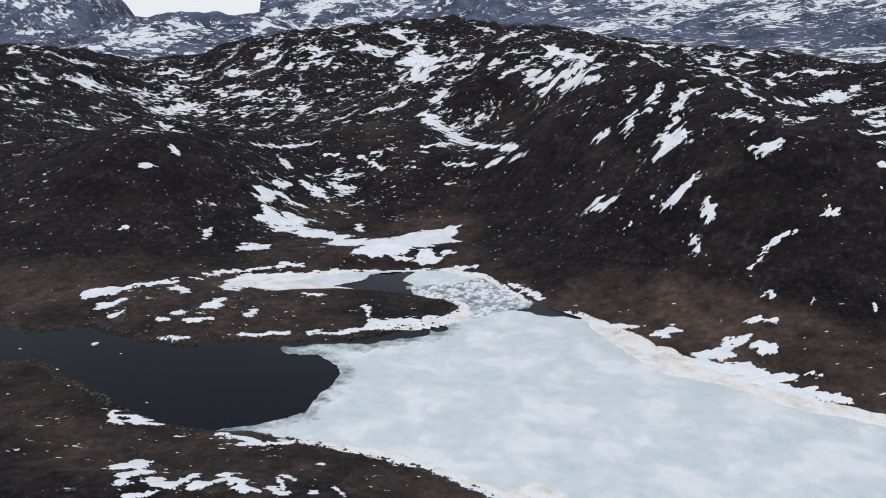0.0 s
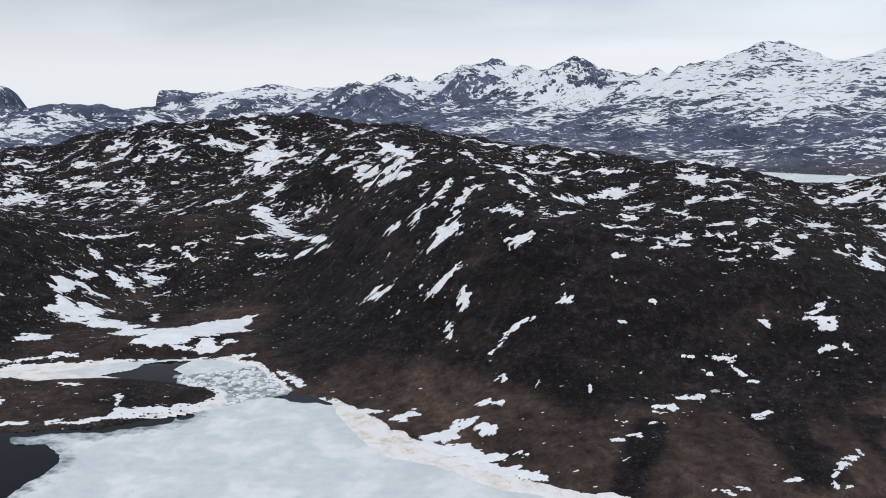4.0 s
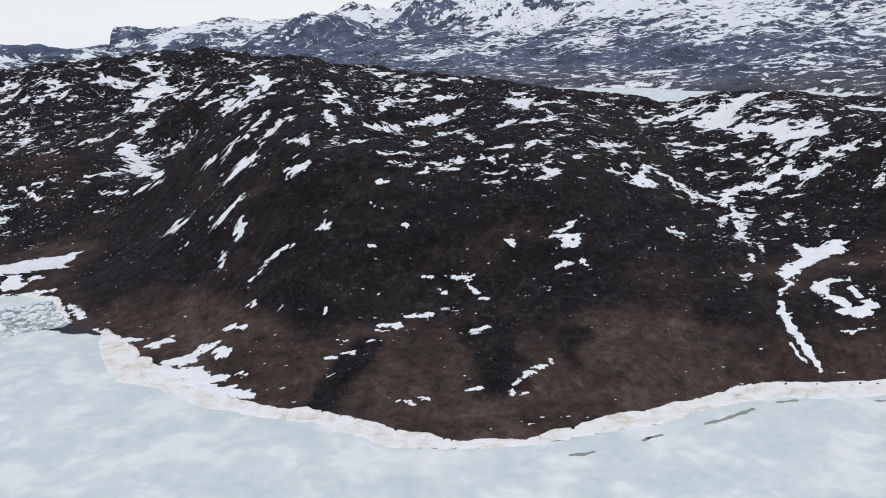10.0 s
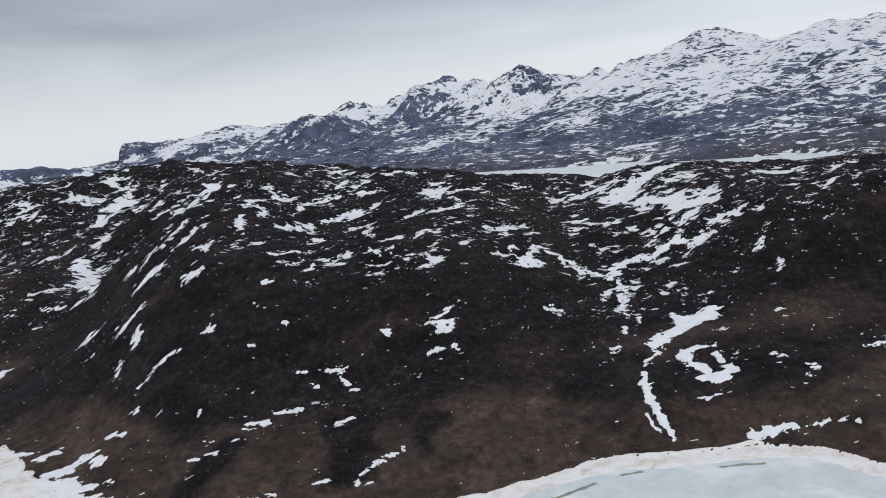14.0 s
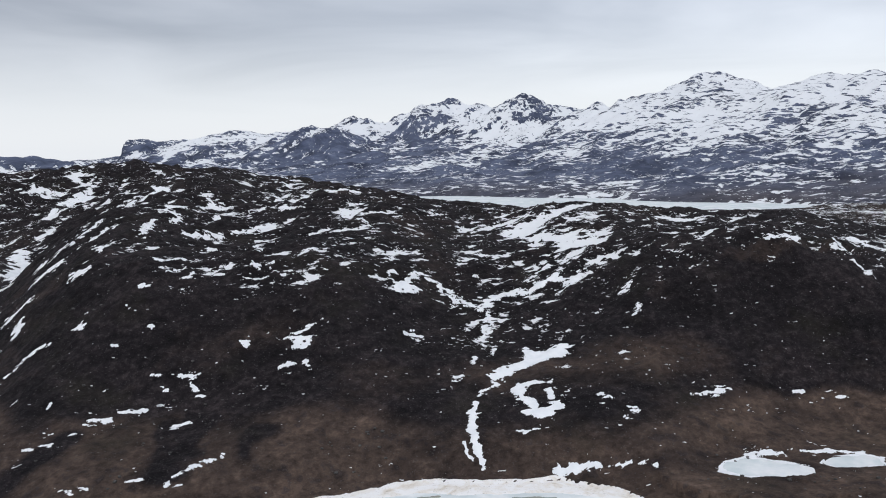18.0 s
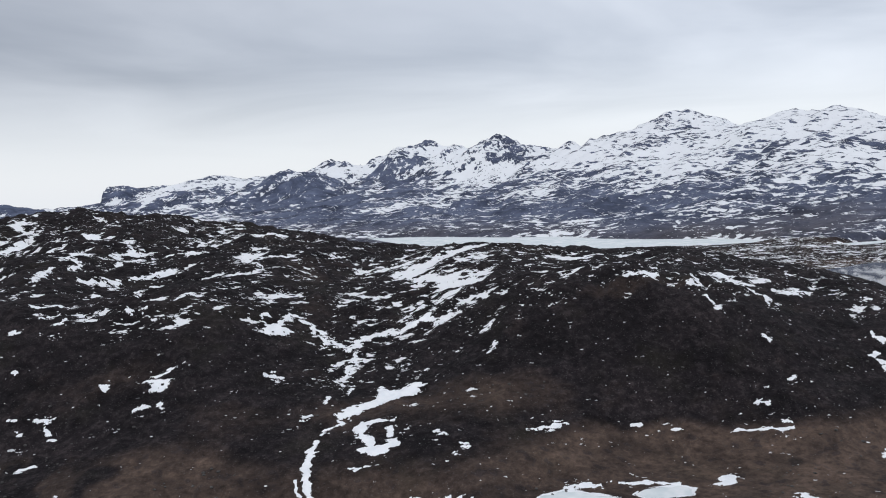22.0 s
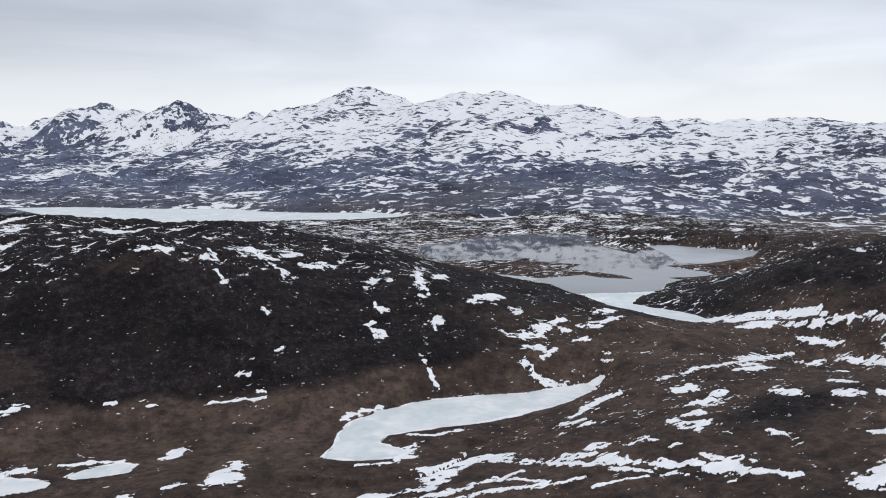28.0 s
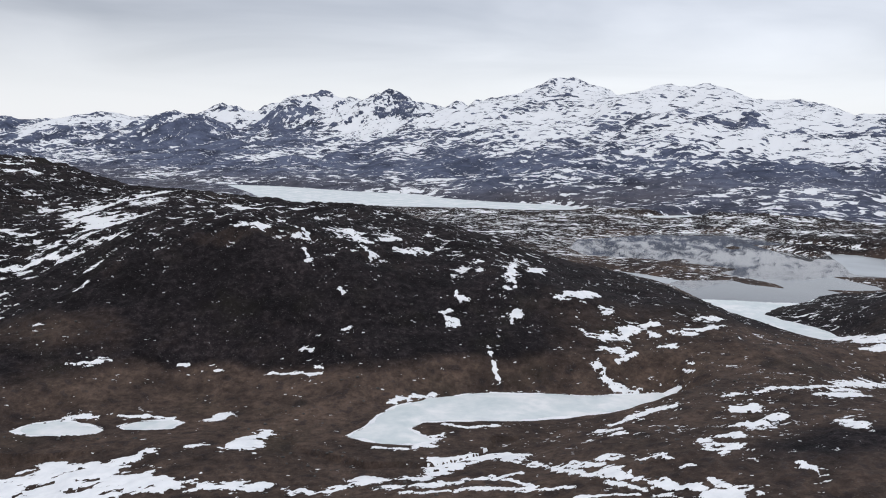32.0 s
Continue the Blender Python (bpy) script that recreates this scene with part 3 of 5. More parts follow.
def brown_heath(x, y, z):
    """How far brown grass takes the place of black heath: on the low ground, with uneven tongues up the slopes."""
    low = z + 9 * fbm(x, y, 110, 3, 87)
    b = 0.95 * smooth(24, 13, low) * smooth(60, 160, x + 0.3 * (500 - y))
    b = b + 0.55 * smooth(14, 5, low) * smooth(160, 40, x)
    b = b + (0.9 * blob(x, y, 850, 230, 380, 150) + 0.5 * blob(x, y, 640, 330, 130, 60)) * smooth(29, 21, low)
    b = b + 0.9 * blob(x, y, 1120, 330, 240, 100) + 0.6 * blob(x, y, 1120, 210, 220, 100)
    b = b + 1.1 * blob(x, y, 575, 366, 60, 24) + 0.5 * blob(x, y, 440, 372, 70, 22)
    b = b + 0.6 * smooth(850, 1050, x) * smooth(450, 650, y) * (1 - blob(x, y, 1270, 490, 170, 90)) * (1 - 0.6 * smooth(750, 1050, y)) + 0.95 * blob(x, y, 712, 430, 75, 13)
    b = b + 0.35 * blob(x, y, 0, 760, 60, 50) - 0.9 * blob(x, y, 740, 390, 130, 48)
    b = b + 0.85 * blob(x, y, 1010, 195, 190, 100) + 0.8 * blob(x, y, 990, 55, 150, 60) - 1.0 * blob(x, y, 970, 128, 50, 22) - 1.4 * blob(x, y, 1330, 465, 210, 85) - 1.8 * blob(x, y, 1310, 305, 95, 110)
    for dark_streak in DARK_STREAKS:
        b = b - 0.9 * smooth(6, -3, stroke_distance(x + 9 * fbm(x, y, 30, 2, 85), y, dark_streak))
    far = smooth(1350, 1800, y)
    return np.clip(b * (1 - far) + far * (0.55 + 0.35 * smooth(1100, 1500, x)) * smooth(75 + 45 * smooth(1300, 1700, x), 25, z), 0, 1)


CENTRE = (350.0, -250.0)


def polar_sheet(name, r0, r1, mat, rows):
    front = np.radians(np.arange(-62, 76.01, 0.11))
    behind = np.radians(np.arange(76, 298, 3.0))[1:]
    theta = np.concatenate([front, behind])
    radius = np.geomspace(r0, r1, rows)
    wide = 6 if r0 < 100 else 4
    if r0 < 100:
        radius = np.concatenate([np.geomspace(r0, 330, 24)[:-1], np.geomspace(330, r1, rows)])
    T, Rr = np.meshgrid(theta, radius)
    x, y = CENTRE[0] + Rr * np.sin(T), CENTRE[1] + Rr * np.cos(T)
    z, knobs = land(x, y, True)
    n, m = z.shape
    steep = np.hypot(np.gradient(z, axis=0) / np.gradient(Rr, axis=0), np.gradient(z, axis=1) / (np.gradient(T, axis=1) * Rr + 1e-6))
    # hollows keep their snow
    low = z
    for k in range(2):
        low = sum(np.roll(low, s, 1) for s in range(-wide, wide + 1)) / (2 * wide + 1)
        pad = np.pad(low, ((wide, wide), (0, 0)), mode="edge")
        low = sum(pad[s:s + n] for s in range(2 * wide + 1)) / (2 * wide + 1)
    hollow = np.clip((low - z) / (0.9 if r0 < 100 else 5.0), -2.2 if r0 < 100 else -1.3, 2.2)
    i, j = np.meshgrid(np.arange(n - 1), np.arange(m), indexing="ij")
    jn = (j + 1) % m
    faces = np.stack([i * m + j, (i + 1) * m + j, (i + 1) * m + jn, i * m + jn], -1).reshape(-1, 4)
    # wound so that faces look up
    faces = faces[:, ::-1]
    ob = mesh_object(name, np.stack([x, y, z], -1).reshape(-1, 3), faces, mat,
                     {"bare": bare_limit(snow_cover(x, y, z, knobs, steep)) - (0.022 if r0 < 100 else 0.050) * hollow, "brown": brown_heath(x, y, z), "fall": fall_line(x, y, z)})
    return ob


ground = polar_sheet("ground", 0.05, 2100.0, MAT_LAND, 740)
tagged(ground, "dark heath and bare rock hills streaked with old snow", "ground", kind="structure")
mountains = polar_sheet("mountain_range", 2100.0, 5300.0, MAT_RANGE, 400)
tagged(mountains, "mountain range tinted by blue haze, streaked and capped with snow", "mountain", kind="structure")


# ---------------------------------------------------------------- lakes
def sheet(name, outline, level, step, mat, margin=0.0, ragged=0.0, wave=20.0, thick=0.3, attributes=None, keep=None):
    """A level sheet over an outline, with its edge turned down."""
    pts = np.array(outline, float)
    lo, hi = pts.min(0) - margin - step, pts.max(0) + margin + step
    gx, gy = np.meshgrid(np.arange(lo[0], hi[0] + step, step), np.arange(lo[1], hi[1] + step, step))
    d = outline_distance(gx, gy, outline, 1e4) - margin
    if ragged:
        d = d + ragged * fbm(gx, gy, wave, 4, 3, 0.6)
    if keep is not None:
        d = np.maximum(d, keep(gx, gy))
    z = level - thick * smooth(0.0, 0.9 * step, d)
    ok = d < step * 0.95
    # the rim follows the outline, not the lattice
    sy, sx = np.gradient(d, step)
    over = np.clip(d, 0, step) / np.maximum(sx * sx + sy * sy, 0.6)
    gx, gy = gx - over * sx, gy - over * sy
    ids = np.full(gx.shape, -1)
    ids[ok] = np.arange(ok.sum())
    a, b, c, e = ids[:-1, :-1], ids[:-1, 1:], ids[1:, 1:], ids[1:, :-1]
    quad = (a >= 0) & (b >= 0) & (c >= 0) & (e >= 0)
    faces = np.stack([a[quad], b[quad], c[quad], e[quad]], -1)
    v = np.stack([gx[ok], gy[ok], z[ok]], -1)
    extra = {key: f(gx[ok], gy[ok]) for key, f in (attributes or {}).items()}
    return mesh_object(name, v, faces, mat, extra)


OPEN_WATER = [(-71, 326), (-48, 338), (-45, 354), (-36, 379), (-43, 393), (-65, 412), (-51, 417), (-24, 413), (6, 424), (18, 436), (4, 452), (-60, 450), (-340, 520), (-360, 380), (-140, 300)]
NARROWS = [(0, 506), (12, 512), (29, 512), (44, 522), (55, 507), (70, 478), (64, 466), (52, 458), (34, 450), (30, 466), (18, 484), (2, 494)]
POND_WATER = [(-50, 512), (-33, 522), (-28, 535), (-11, 541), (2, 540), (-6, 520), (3, 509), (1, 493), (-14, 494), (-28, 499)]
SHORE_WATER = [(50, 465), (61, 472), (76, 470), (90, 460), (94, 443), (79, 447), (64, 457)]
TIP_WATER = [(-28, 422), (-20, 430), (-10, 437), (10, 441), (14, 432), (4, 421), (-13, 418)]


def off_open_water(x, y):
    d = np.minimum(outline_distance(x, y, OPEN_WATER, 1e4), outline_distance(x, y, POND_WATER, 1e4))
    d = np.minimum(d, outline_distance(x, y, SHORE_WATER, 1e4))
    d = np.minimum(d, outline_distance(x, y, TIP_WATER, 1e4))
    d = np.minimum(d, outline_distance(x, y, NARROWS, 1e4))
    near_pond = smooth(440, 480, y)
    return -(d + (8.0 - 6.0 * near_pond) * fbm(x, y, 30, 3, 9, 0.6))


def rotten(x, y):
    d = outline_distance(x, y, OPEN_WATER, 1e4)
    return 0.9 * smooth(24, -2, d)


lake_water = sheet("lake_water", LAKE, -0.25, 12.0, MAT_WATER, margin=6)
tagged(lake_water, "dark open lake water between ice and heath", "lake water", kind="structure")
lake_ice = sheet("lake_ice", LAKE, 0.12, 1.5, MAT_ICE, margin=2, keep=off_open_water, attributes={"rot": rotten})
tagged(lake_ice, "pale blue-white rotting ice sheet on the lake", "lake ice", kind="structure")
far_lake = sheet("far_lake_ice", FAR_LAKE, 20.1, 8.0, MAT_ICE, margin=4, attributes={"rot": lambda x, y: 0 * x})
tagged(far_lake, "long frozen lake below the mountains", "lake ice", kind="structure")
shelf_lake = sheet("shelf_lake_ice", SHELF_LAKE, 20.6, 6.0, MAT_ICE, margin=4, attributes={"rot": lambda x, y: 0 * x})
tagged(shelf_lake, "small frozen lake beside the long one", "lake ice", kind="structure")
MAT_MIRROR = water_material("wet_lake_ice", (0.125, 0.132, 0.138), 0.03, 0.5, 0.006)
mirror_lake = sheet("mirror_lake", MIRROR_LAKE, 18.0, 6.0, MAT_MIRROR, margin=4)
tagged(mirror_lake, "grey meltwater lake that mirrors the mountains", "lake", kind="structure")
SOUTH_ICE = [(1127, 558), (1157, 549), (1188, 537), (1223, 529), (1252, 555), (1230, 532), (1182, 507), (1151, 483), (1155, 459), (1165, 431), (1166, 407), (1160, 388),
             (1141, 383), (1135, 397), (1129, 429), (1127, 460), (1123, 492), (1122, 529)]
EAST_ICE = [(1496, 884), (1461, 807), (1424, 740), (1404, 702), (1430, 682), (1523, 698), (1590, 744), (1576, 789), (1548, 826), (1537, 876)]
STRIP_ICE = [(1066, 745), (1090, 692), (1106, 655), (1136, 650), (1158, 672), (1136, 718), (1112, 747)]
MAT_BAY = water_material("thin_grey_ice", (0.42, 0.455, 0.48), 0.30, 0.4, 0.05)
for name, outline, text, icy in (("inlet_ice", SOUTH_ICE, "pale ice left in the narrow inlet of the lake", MAT_ICE), ("bay_ice", EAST_ICE, "smooth pale ice in the bay of the lake", MAT_BAY),
                            ("strait_ice", STRIP_ICE, "pale ice in the strait beside the brown knoll", MAT_BAY)):
    ice = sheet(name, outline, 18.12, 2.5, icy, margin=2, ragged=3, wave=30, attributes={"rot": lambda x, y: 0.35 + 0 * x})
    tagged(ice, text, "lake ice", kind="structure")


# ---------------------------------------------------------------- drifts of old snow
def drift(name, stroke, label, ragged=1.0, melting=False):
    """A lens of snow along a stroke of (x, y, half width), lying on the ground."""
    k = np.array(stroke, float)
    widest = k[:, 2].max()
    step = min(1.0, max(0.4, widest / 10))
    pad = widest * 1.5 + 3
    lo, hi = k[:, :2].min(0) - pad, k[:, :2].max(0) + pad
    gx, gy = np.meshgrid(np.arange(lo[0], hi[0], step), np.arange(lo[1], hi[1], step))
    wave = max(4.0, widest * 1.7)
    wx, wy = gx + 0.7 * widest * fbm(gx, gy, wave * 1.5, 3, 71), gy + 0.7 * widest * fbm(gx, gy, wave * 1.5, 3, 77)
    d = stroke_distance(wx, wy, stroke) + 0.10 * widest
    # the rim is drawn out along the contour, with tongues and gaps
    d = d + ragged * (1.9 * min(widest, 9.0) + 0.6) * fbm(0.55 * gx, 1.25 * gy, wave, 5, 23, 0.66)
    d = d + ragged * min(2.4, 0.35 * widest + 0.7) * fbm(0.6 * gx, 1.2 * gy, 4.5, 3, 25, 0.65)
    if melting:
        # heath shows through in thin streaks, and scraps of snow lie round the rim
        scrap = fbm(0.55 * gx, 1.2 * gy, 3.2, 3, 83, 0.6)
        d = np.where((d > 0.5) & (d < 7.0), np.minimum(d, (0.40 + 0.02 * d - scrap) * 5), d)
        d = np.maximum(d, (fbm(0.45 * gx, 1.3 * gy, 6.0, 4, 87, 0.6) - 0.36) * 7)
    z = land(gx, gy) + np.clip(-d * 0.45, -1.3, 0.55)
    ok = d < step * 1.6
    if ok.sum() < 9:
        return
    # each patch that lies by itself is a thing of its own
    cell = ok[:-1, :-1] & ok[:-1, 1:] & ok[1:, 1:] & ok[1:, :-1]
    tag = np.where(cell, np.arange(cell.size).reshape(cell.shape) + 1, 0)
    while True:
        p = np.pad(tag, 1)
        p = np.maximum(np.maximum(p[1:-1], p[2:]), p[:-2])
        best = np.maximum(np.maximum(p[:, 1:-1], p[:, 2:]), p[:, :-2]) * cell
        if (best == tag).all():
            break
        tag = best
    ids, sizes = np.unique(tag[cell], return_counts=True)
    small = 60 if melting else 0
    parts_of = [(tag == one, False) for one, n in zip(ids, sizes) if n >= max(7, small)]
    if melting:
        parts_of.append((np.isin(tag, ids[(sizes >= 5) & (sizes < small)]), True))
    for mine, scraps in parts_of:
        if not mine.any():
            continue
        r, q = np.nonzero(mine)
        corner = np.stack([r * gx.shape[1] + q, r * gx.shape[1] + q + 1, (r + 1) * gx.shape[1] + q + 1, (r + 1) * gx.shape[1] + q], -1)
        used, faces = np.unique(corner, return_inverse=True)
        verts = np.stack([gx.ravel()[used], gy.ravel()[used], z.ravel()[used]], -1)
        if scraps:
            tagged(mesh_object("snow_scraps", verts, faces.reshape(-1, 4), MAT_SNOW), "thin scraps of melting snow on brown heath", "snow scraps", kind="stuff")
        else:
            tagged(mesh_object(name, verts, faces.reshape(-1, 4), MAT_SNOW), label, "snow patch", "snow patches on the heath")


SNOW_LINES = {}
SNOW_LINES["hill"] = [[(384, 426, 1.6), (373, 419, 3.8), (365, 414, 5.3), (369, 409, 5.7), (376, 407, 2.4)],
    [(358, 392, 1.6), (363, 393, 2.6), (368, 392, 1.9)],
    [(374, 392, 1.7), (377, 388, 1.8)],
    [(176, 489, 2.3), (176, 485, 4.9), (176, 479, 1.5)],
    [(194, 442, 2.9), (201, 443, 2.6), (210, 442, 1.0)],
    [(184, 436, 1.2), (191, 438, 1.6)],
    [(186, 415, 3.4), (187, 412, 3.1)],
    [(166, 474, 3.2), (165, 469, 2.4), (164, 465, 1.7)]]
SNOW_LINES["hill"] += [[(283, 397, 1.1), (286, 397, 1.3)],
    [(300, 394, 2.2), (307, 394, 2.7), (311, 394, 1.6)],
    [(306, 389, 1.4), (310, 385, 2.0), (311, 383, 2.0)],
    [(290, 388, 0.9), (293, 386, 1.7)],
    [(255, 366, 2.9), (261, 367, 2.6), (267, 369, 1.4)],
    [(269, 372, 0.9), (277, 373, 0.9), (284, 374, 1.4)],
    [(290, 376, 0.9), (296, 376, 0.9)],
    [(302, 354, 2.1), (309, 357, 1.0)]]
SNOW_LINES["hill"] += [[(309, 295, 0.9), (311, 300, 0.9), (317, 305, 1.2), (324, 311, 3.2), (333, 315, 2.1)],
    [(317, 295, 0.9), (313, 294, 0.9)],
    [(225, 346, 1.2), (231, 344, 1.3)],
    [(234, 347, 0.9), (240, 347, 1.4)],
    [(257, 304, 0.9), (263, 301, 0.9)],
    [(266, 302, 0.9), (271, 300, 1.0)],
    [(231, 359, 0.9), (237, 358, 0.9)],
    [(227, 388, 1.5), (226, 383, 1.2)]]
SNOW_LINES["hill"] += [[(203, 400, 1.5), (202, 399, 1.1)],
    [(224, 444, 1.2), (229, 445, 2.0)],
    [(333, 414, 2.0), (336, 412, 2.8)],
    [(438, 472, 11.4), (436, 463, 6.4)],
    [(120, 555, 4.0), (126, 550, 6.1), (133, 545, 4.0)],
    [(163, 509, 7.4), (170, 510, 7.9), (177, 511, 2.7)],
    [(167, 563, 7.7), (173, 566, 11.5), (178, 565, 7.7)],
    [(208, 497, 3.0), (214, 497, 4.5), (220, 496, 3.0)]]
SNOW_LINES["hill"] += [[(292, 467, 1.5), (296, 471, 2.9)],
    [(263, 461, 1.3), (266, 463, 2.1)],
    [(262, 366, 2.4), (266, 367, 1.7)],
    [(253, 362, 0.9), (259, 361, 1.0)],
    [(270, 372, 1.1), (277, 372, 1.4), (283, 373, 1.6)],
    [(290, 376, 0.9), (293, 376, 0.9)],
    [(311, 379, 0.9), (316, 378, 1.1)],
    [(303, 353, 2.6), (307, 354, 1.7), (312, 357, 1.6)]]
SNOW_LINES["hill"] += [[(226, 345, 1.4), (230, 344, 1.0)],
    [(236, 347, 1.0), (240, 345, 1.1)],
    [(261, 301, 0.9), (265, 298, 0.9)],
    [(268, 300, 0.9), (270, 300, 0.9)],
    [(248, 354, 1.0), (254, 353, 1.1)],
    [(289, 301, 0.9), (299, 302, 0.9)],
    [(284, 397, 1.5), (288, 396, 1.3)],
    [(265, 461, 2.0), (269, 461, 2.0)]]
SNOW_LINES["hill"] += [[(258, 447, 1.1), (260, 445, 1.4)],
    [(275, 430, 1.2), (277, 429, 1.2)],
    [(335, 412, 2.5), (339, 414, 2.1)],
    [(254, 423, 1.7), (256, 421, 1.8)],
    [(228, 442, 2.2), (231, 442, 2.7)],
    [(437, 419, 3.0), (441, 420, 2.9), (447, 421, 1.5)],
    [(462, 372, 3.2), (464, 373, 3.5)],
    [(435, 470, 3.2), (445, 484, 2.1), (453, 490, 2.5)]]
SNOW_LINES["hill"] += [[(588, 414, 1.3), (587, 409, 2.7), (583, 405, 2.1)],
    [(583, 435, 2.5), (589, 438, 1.9), (593, 442, 1.0)],
    [(540, 332, 1.8), (544, 330, 2.4)],
    [(551, 318, 1.5), (555, 317, 1.5)],
    [(547, 312, 1.6), (550, 312, 1.7)],
    [(491, 314, 0.9), (495, 315, 0.9)],
    [(594, 333, 1.6), (605, 335, 3.5), (617, 340, 1.8)],
    [(538, 333, 2.4), (541, 331, 2.3)]]
SNOW_LINES["hill"] += [[(551, 321, 1.4), (555, 320, 0.9)],
    [(546, 314, 1.6), (549, 314, 1.0)],
    [(464, 372, 3.6), (466, 374, 3.0)],
    [(738, 412, 2.4), (741, 401, 3.0)],
    [(488, 317, 0.9), (491, 316, 0.9)],
    [(497, 316, 0.9), (500, 315, 1.0)],
    [(-6, 1183, 15.3), (8, 1198, 19.2), (18, 1181, 19.8), (4, 1070, 13.6)],
    [(168, 1008, 16.9), (179, 951, 24.0), (179, 846, 4.4)]]
SNOW_LINES["hill"] += [[(128, 924, 8.4), (141, 908, 13.4), (159, 838, 14.2), (168, 793, 8.4)],
    [(150, 827, 7.0), (166, 769, 6.5)],
    [(177, 625, 5.4), (184, 637, 5.0), (189, 645, 3.9)],
    [(254, 859, 9.1), (242, 664, 10.0)],
    [(238, 631, 2.9), (239, 589, 6.4), (240, 575, 5.0)],
    [(254, 654, 4.8), (254, 637, 5.2)],
    [(306, 857, 9.1), (284, 667, 4.7)],
    [(268, 610, 4.0), (280, 617, 5.4), (294, 629, 3.8)]]
SNOW_LINES["hill"] += [[(301, 634, 3.2), (320, 647, 5.4), (333, 661, 3.6)],
    [(321, 732, 6.3), (339, 719, 9.4), (356, 698, 4.6)],
    [(368, 962, 8.2), (400, 983, 8.4), (414, 967, 8.3)],
    [(327, 1197, 20.0), (321, 1025, 10.8)],
    [(296, 541, 3.6), (302, 535, 3.6)],
    [(268, 494, 2.2), (277, 492, 2.2), (287, 497, 2.2)],
    [(205, 569, 1.4), (216, 555, 4.9), (222, 529, 2.3)],
    [(209, 496, 1.6), (215, 495, 3.5), (222, 494, 2.3)]]
SNOW_LINES["hill"] += [[(206, 505, 1.9), (215, 500, 2.5), (222, 499, 2.7)],
    [(166, 554, 5.9), (172, 558, 8.6), (178, 560, 7.3), (180, 570, 5.0)],
    [(160, 609, 5.3), (162, 623, 6.7), (171, 617, 4.0)],
    [(139, 632, 4.1), (146, 630, 3.8)],
    [(291, 468, 2.0), (295, 468, 2.0), (297, 474, 1.8)],
    [(279, 474, 1.3), (290, 482, 1.5)],
    [(414, 619, 7.1), (419, 619, 5.7)],
    [(342, 578, 3.9), (335, 522, 3.6), (339, 508, 3.5)]]
SNOW_LINES["hill"] += [[(371, 497, 5.2), (377, 505, 4.2)],
    [(350, 480, 3.5), (348, 479, 2.7)],
    [(334, 486, 3.3), (340, 475, 1.5)],
    [(354, 469, 1.8), (361, 466, 1.7)],
    [(341, 466, 2.8), (345, 467, 2.2)],
    [(16, 931, 7.3), (33, 901, 6.3), (44, 886, 7.4), (53, 847, 10.9), (75, 750, 6.5)],
    [(-43, 985, 6.4), (-22, 983, 6.3), (-4, 975, 5.8)],
    [(45, 738, 3.1), (57, 730, 2.3)]]
SNOW_LINES["hill"] += [[(86, 698, 4.6), (96, 695, 3.0)]]
SNOW_LINES["stream"] = [[(536, 393, 4.4), (526, 391, 7.1), (515, 390, 8.1), (505, 383, 4.6), (496, 378, 3.3), (488, 370, 2.6), (480, 360, 2.4), (474, 354, 1.3)],
    [(470, 345, 1.4), (467, 336, 2.7), (465, 324, 2.8), (465, 315, 2.7), (466, 309, 2.6), (467, 303, 1.7), (467, 299, 0.9)],
    [(459, 315, 0.9), (460, 309, 0.9), (462, 306, 1.1)],
    [(516, 356, 1.3), (504, 357, 3.0), (495, 353, 4.0), (498, 340, 2.7), (502, 334, 2.0)],
    [(513, 349, 2.2), (513, 341, 1.7)],
    [(500, 330, 5.0), (507, 328, 5.7), (514, 330, 3.2)]]
SNOW_LINES["gully"] = [[(551, 481, 4.5), (538, 481, 4.3), (526, 479, 3.9), (513, 477, 4.1), (500, 470, 4.8), (492, 457, 2.7)],
    [(553, 500, 2.0), (541, 495, 2.2), (531, 489, 2.3)],
    [(570, 474, 3.3), (564, 472, 5.4), (557, 472, 2.8)],
    [(494, 450, 2.0), (490, 436, 1.5), (487, 422, 1.7), (485, 408, 1.1)],
    [(477, 392, 2.3), (475, 387, 1.9)],
    [(444, 483, 2.5), (451, 492, 3.1), (461, 491, 3.1), (468, 481, 2.6), (477, 468, 3.0)],
    [(472, 483, 2.4), (483, 468, 3.2), (491, 462, 3.7)],
    [(496, 442, 1.7), (496, 455, 1.6)]]
SNOW_LINES["gully"] += [[(493, 412, 1.6), (489, 400, 1.4)]]
SNOW_LINES["plain"] = [[(657, 341, 0.9), (663, 342, 0.9)],
    [(680, 334, 0.9), (686, 331, 0.9)],
    [(713, 323, 0.9), (722, 321, 0.9), (732, 318, 0.9), (746, 315, 0.9)],
    [(734, 337, 1.8), (740, 335, 1.6)],
    [(741, 320, 1.2), (746, 319, 1.1)],
    [(761, 348, 1.4), (765, 350, 1.5)],
    [(761, 378, 2.0), (762, 376, 2.0)],
    [(838, 377, 2.4), (832, 371, 2.0)]]
